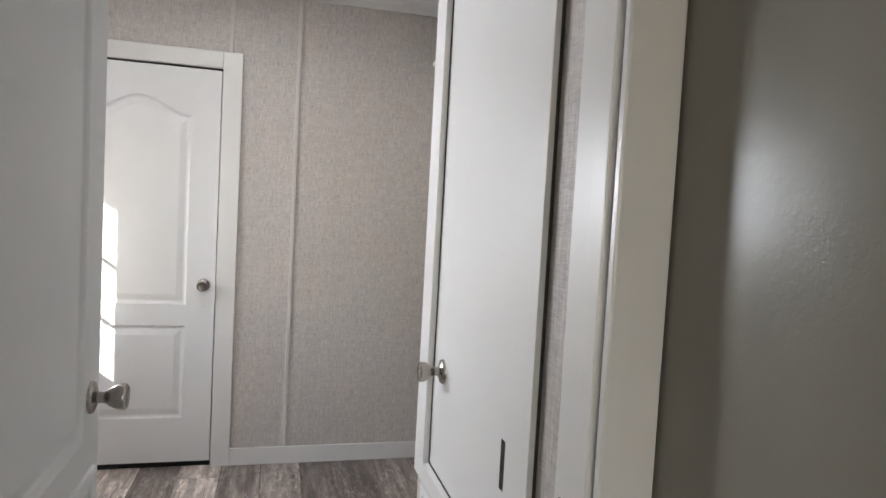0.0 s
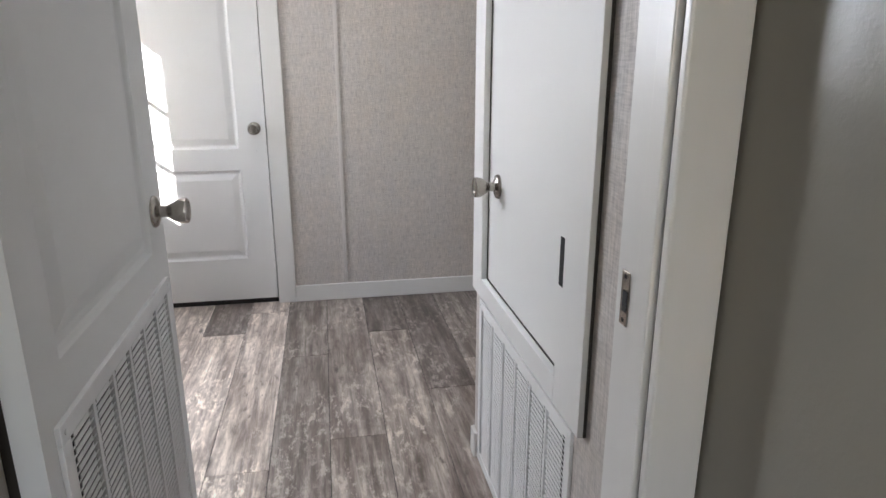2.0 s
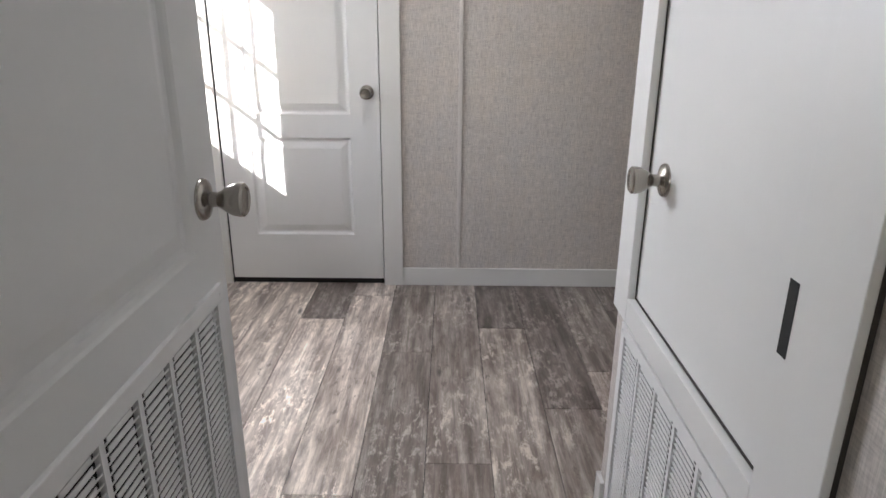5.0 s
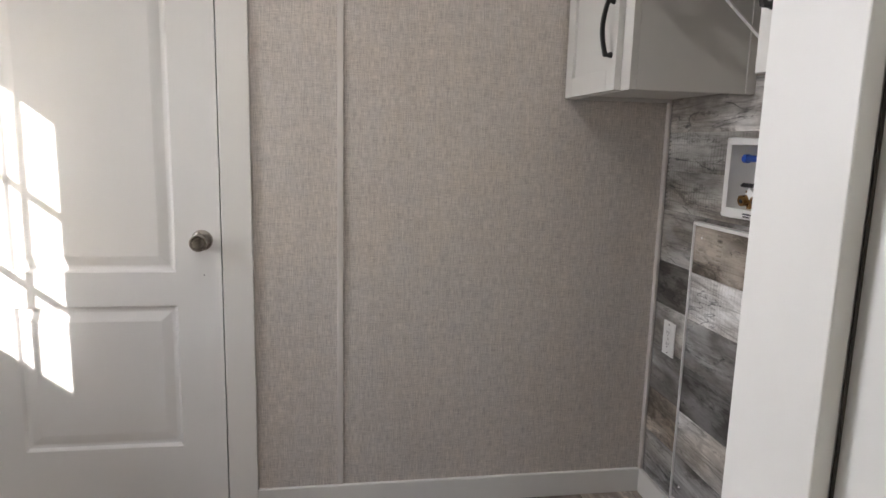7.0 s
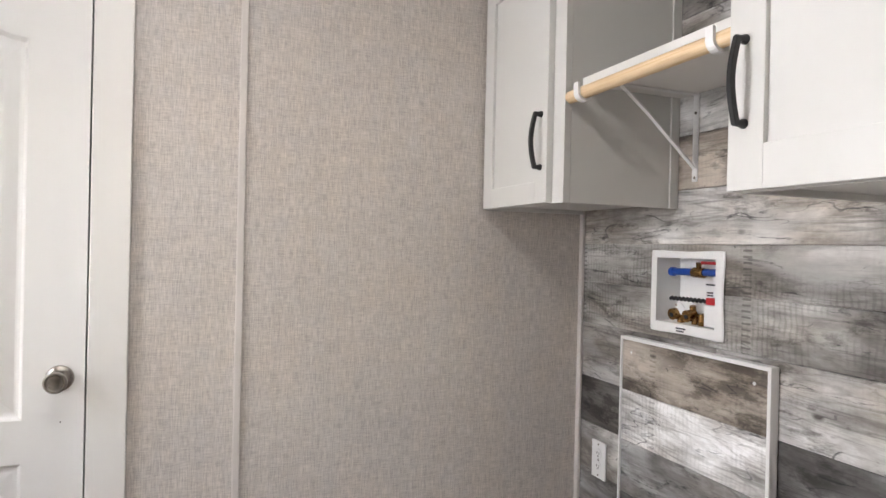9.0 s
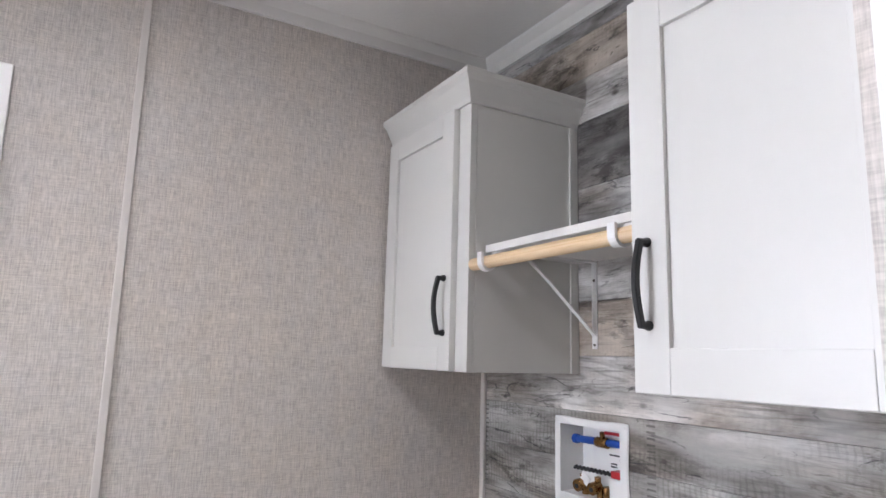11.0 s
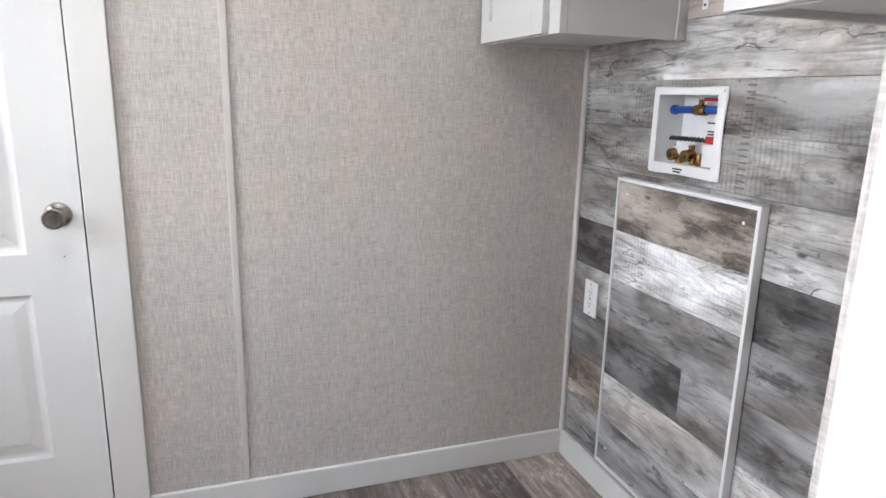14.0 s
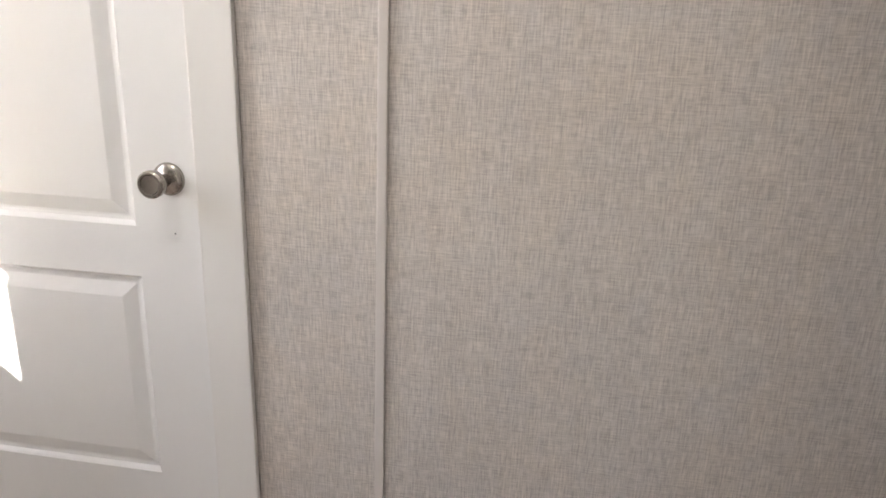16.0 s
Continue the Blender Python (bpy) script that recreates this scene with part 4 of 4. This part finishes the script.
for d in ((XR - 0.026, XR - 0.001, ay0, ay0 + ew, az0, az1), (XR - 0.026, XR - 0.001, ay1 - ew * 0.55, ay1, az0, az1), (XR - 0.026, XR - 0.001, ay0 + ew, ay1 - ew * 0.55, az1 - ew, az1), (XR - 0.026, XR - 0.001, ay0 + ew, ay1 - ew * 0.55, az0, az0 + ew)):
    part("edging", placed(boxes(d, bevel=0.0015), PN), PLASTIC, panel, "white plastic edging")
for z0, z1, y0, y1, tone in ((0.872, az1 - ew, ay0 + ew, ay1 - ew * 0.55, "brown"), (0.725, 0.872, ay0 + ew, ay1 - ew * 0.55, "pale"), (0.572, 0.725, ay0 + ew, ay1 - ew * 0.55, "grey"),
                             (0.420, 0.572, 2.905, ay1 - ew * 0.55, "dark"), (0.420, 0.572, ay0 + ew, 2.905, "grey"), (0.272, 0.420, ay0 + ew, ay1 - ew * 0.55, "light"), (az0 + ew, 0.272, ay0 + ew, ay1 - ew * 0.55, "grey")):
    part("board", placed(boxes((XR - 0.020, XR - 0.002, y0 + 0.0003, y1 - 0.0003, z0 + 0.0006, z1 - 0.0006), bevel=0.0006), PN), BOARDS[tone], panel)
for y, z in ((ay1 - 0.045, az1 - 0.045), (ay0 + 0.05, az1 - 0.045), (ay1 - 0.045, az0 + 0.06), (ay0 + 0.05, az0 + 0.06)):
    part("screw", lathe([(0.0045, 0), (0.004, 0.001), (0.002, 0.0016)], 10), PLASTIC, panel, m=PN @ pose(XR - 0.020, y, z, 0, -90, 0))

# ---- power outlet ----
oy, oz = 3.372, 0.618
outlet = thing("power_outlet", (XR, oy, oz), "white duplex wall power outlet with cover plate", "outlet")
part("plate", boxes((-0.006, -0.0005, -0.036, 0.036, -0.058, 0.058), bevel=0.002), PLASTIC, outlet)
for dz in (0.020, -0.020):
    sock = part("socket", placed(lathe([(0.0165, 0), (0.0165, 0.0012), (0.0155, 0.0016)], 20), pose(-0.006, 0, dz, 0, -90, 0)), PLASTIC, outlet, "", True)
    for dy in (-0.006, 0.006):
        part("slot", boxes((-0.0082, -0.0074, dy - 0.001, dy + 0.001, dz - 0.002, dz + 0.006)), DARK, sock)
    part("slot", placed(lathe([(0.0022, 0), (0.0022, 0.0006)], 10), pose(-0.0076, 0, dz - 0.008, 0, -90, 0)), DARK, sock)
for dz in (-0.048, 0.0, 0.048):
    part("screw", placed(lathe([(0.003, 0), (0.0026, 0.001)], 10), pose(-0.006, 0, dz, 0, -90, 0)), NICKEL, outlet)

# ---- outside, seen through the door's window ----
GROUND = plain("dry_gravel", (0.34, 0.29, 0.23), 0.95)
STUCCO = stipple("pale_pink_siding", (0.62, 0.50, 0.44))
LEAF = plain("shrub_leaf", (0.10, 0.13, 0.03), 0.6)
BROWN = plain("weathered_brown_rail", (0.25, 0.20, 0.165), 0.7)
solid("ground", boxes((-400, 400, -400, 400, -0.9, -0.55)), GROUND, "dry gravel ground outside", "ground", "structure")
porch = thing("porch_stair", (-1.9, 2.9, -0.55), "brown wooden outdoor stair with sloping handrails", "stair")
PO = Matrix.Translation((1.9, -2.9, 0.55))
part("landing", placed(boxes((-2.3, -1.162, 2.2, 3.6, -0.16, -0.06)), PO), BROWN, porch)
for y in (2.25, 3.55):
    for x in (-2.25, -1.25):
        part("post", placed(boxes((x - 0.035, x + 0.035, y - 0.035, y + 0.035, -0.55, -0.16)), PO), BROWN, porch)
part("rail", placed(sweep([(-2.2, 3.0, 0.40), (-2.2, 5.8, 1.92)], [(-0.016, -0.02), (0.016, -0.02), (0.016, 0.02), (-0.016, 0.02)]), PO), BROWN, porch)
part("rail", placed(sweep([(-2.2, 3.0, -0.02), (-2.2, 5.8, 1.48)], [(-0.016, -0.02), (0.016, -0.02), (0.016, 0.02), (-0.016, 0.02)]), PO), BROWN, porch)
for y, z in ((3.1, 0.42), (5.7, 1.83)):
    part("post", placed(boxes((-2.26, -2.14, y - 0.045, y + 0.045, -0.55, z)), PO), PLASTIC, porch, "white painted post")
house = thing("house", (-11, 7, -0.55), "pale pink neighbouring house with a low roof", "house")
HO = Matrix.Translation((11, -7, 0.55))
part("wall", placed(boxes((-14, -10, 2, 13, -0.55, 2.3)), HO), STUCCO, house)
bm = bmesh.new()
vs = [bm.verts.new(p) for p in ((-14.4, 1.6, 2.3), (-9.6, 1.6, 2.3), (-9.6, 13.4, 2.3), (-14.4, 13.4, 2.3), (-12, 1.6, 3.3), (-12, 13.4, 3.3))]
for f in ((0, 3, 2, 1), (0, 1, 4), (2, 3, 5), (1, 2, 5, 4), (3, 0, 4, 5)):
    bm.faces.new([vs[k] for k in f])
part("roof", placed(bm, HO), BROWN, house)
for y in (5.0, 8.5):
    wdw = part("window", placed(boxes((-10.0, -9.97, y, y + 1.2, 0.5, 1.6)), HO), PLASTIC, house)
    part("pane", placed(boxes((-9.972, -9.962, y + 0.06, y + 1.14, 0.56, 1.54)), HO), SHADE, wdw)

# ---- floor planks and wall boards ----
floor = bpy.data.objects["floor"]
PW, PL = 0.1945, 1.385
ROW_JOINT = {-2: 3.09, -1: 3.35, 0: 2.79, 1: 3.49, 2: 3.01, 3: 2.40, 4: 2.65, -3: 2.2, -4: 2.7, 5: 3.2}
# left rows run light: plank tone, plus daylight sheen put into the colour
ROW_TONE = {-5: "ll", -4: "ll", -3: "ll", -2: "dl", -1: "ll", 0: "pp", 1: "pp", 2: "dm", 3: "dp", 4: "pm", 5: "dd"}
TONES = {"l": "light", "m": "mid", "p": "deep", "d": "dark"}
rng = random.Random(5)
for r in range(-6, 8):
    x0 = -0.043 + r * PW
    top = ROW_JOINT.get(r, rng.uniform(2.3, 3.4))
    tones = ROW_TONE.get(r, "md")
    for k in range(-1, 5):
        a, b = max(top - k * PL, -2.1), min(top - (k - 1) * PL, 3.52)
        lo, hi = max(x0, -1.158), min(x0 + PW, 1.5)
        if b - a > 0.02 and hi - lo > 0.02:
            g = 0.0011
            tone = TONES[tones[0] if k == 0 else tones[1] if k == 1 else rng.choice("lmmp")]
            part("plank", boxes((lo + g, hi - g, a + g, b - g, -0.006, 0.0), bevel=0.0008), FLOORS[tone], floor)

# each row of boards: its top, and the shades from the corner outwards with where one gives way to the next
ROWS_OF_BOARDS = [(0.10, "grey"), (0.25, "grey"), (0.41, "brown", 2.9, "light"), (0.57, "grey"), (0.72, "light", 2.9, "grey"), (0.868, "dark", 2.95, "dark"), (1.043, "grey", 2.9, "light"), (1.175, "mid"), (1.300, "mid"),
                  (1.444, "light"), (1.587, "brown"), (1.74, "light"), (1.90, "grey"), (2.09, "dark"), (2.22, "light"), (2.348, "brown"), (2.452, "grey")]
hole = (by0 + 0.02, by1 - 0.02, bz0 + 0.02, bz1 - 0.02)
z0 = 0.0
for z1, first, *more in ROWS_OF_BOARDS:
    runs = [(YC, YF, first)] if not more else [(more[0], YF, first), (YC, more[0], more[1])]
    for a, b, tone in runs:
        spans = [(a, b, z0, z1)]
        if z0 < hole[3] and z1 > hole[2]:
            spans = [(a, hole[0], z0, z1), (hole[1], b, z0, z1)]
            if z1 > hole[3]:
                spans.append((hole[0], hole[1], hole[3], z1))
            if z0 < hole[2]:
                spans.append((hole[0], hole[1], z0, hole[2]))
        dims = [(XR, XR + 0.012, p + 0.0004, q - 0.0004, u + 0.0006, v - 0.0009) for p, q, u, v in spans]
        part("board", boxes(*dims, bevel=0.0006 if len(dims) == 1 else 0.0), BOARDS[tone], wall_board)
    z0 = z1
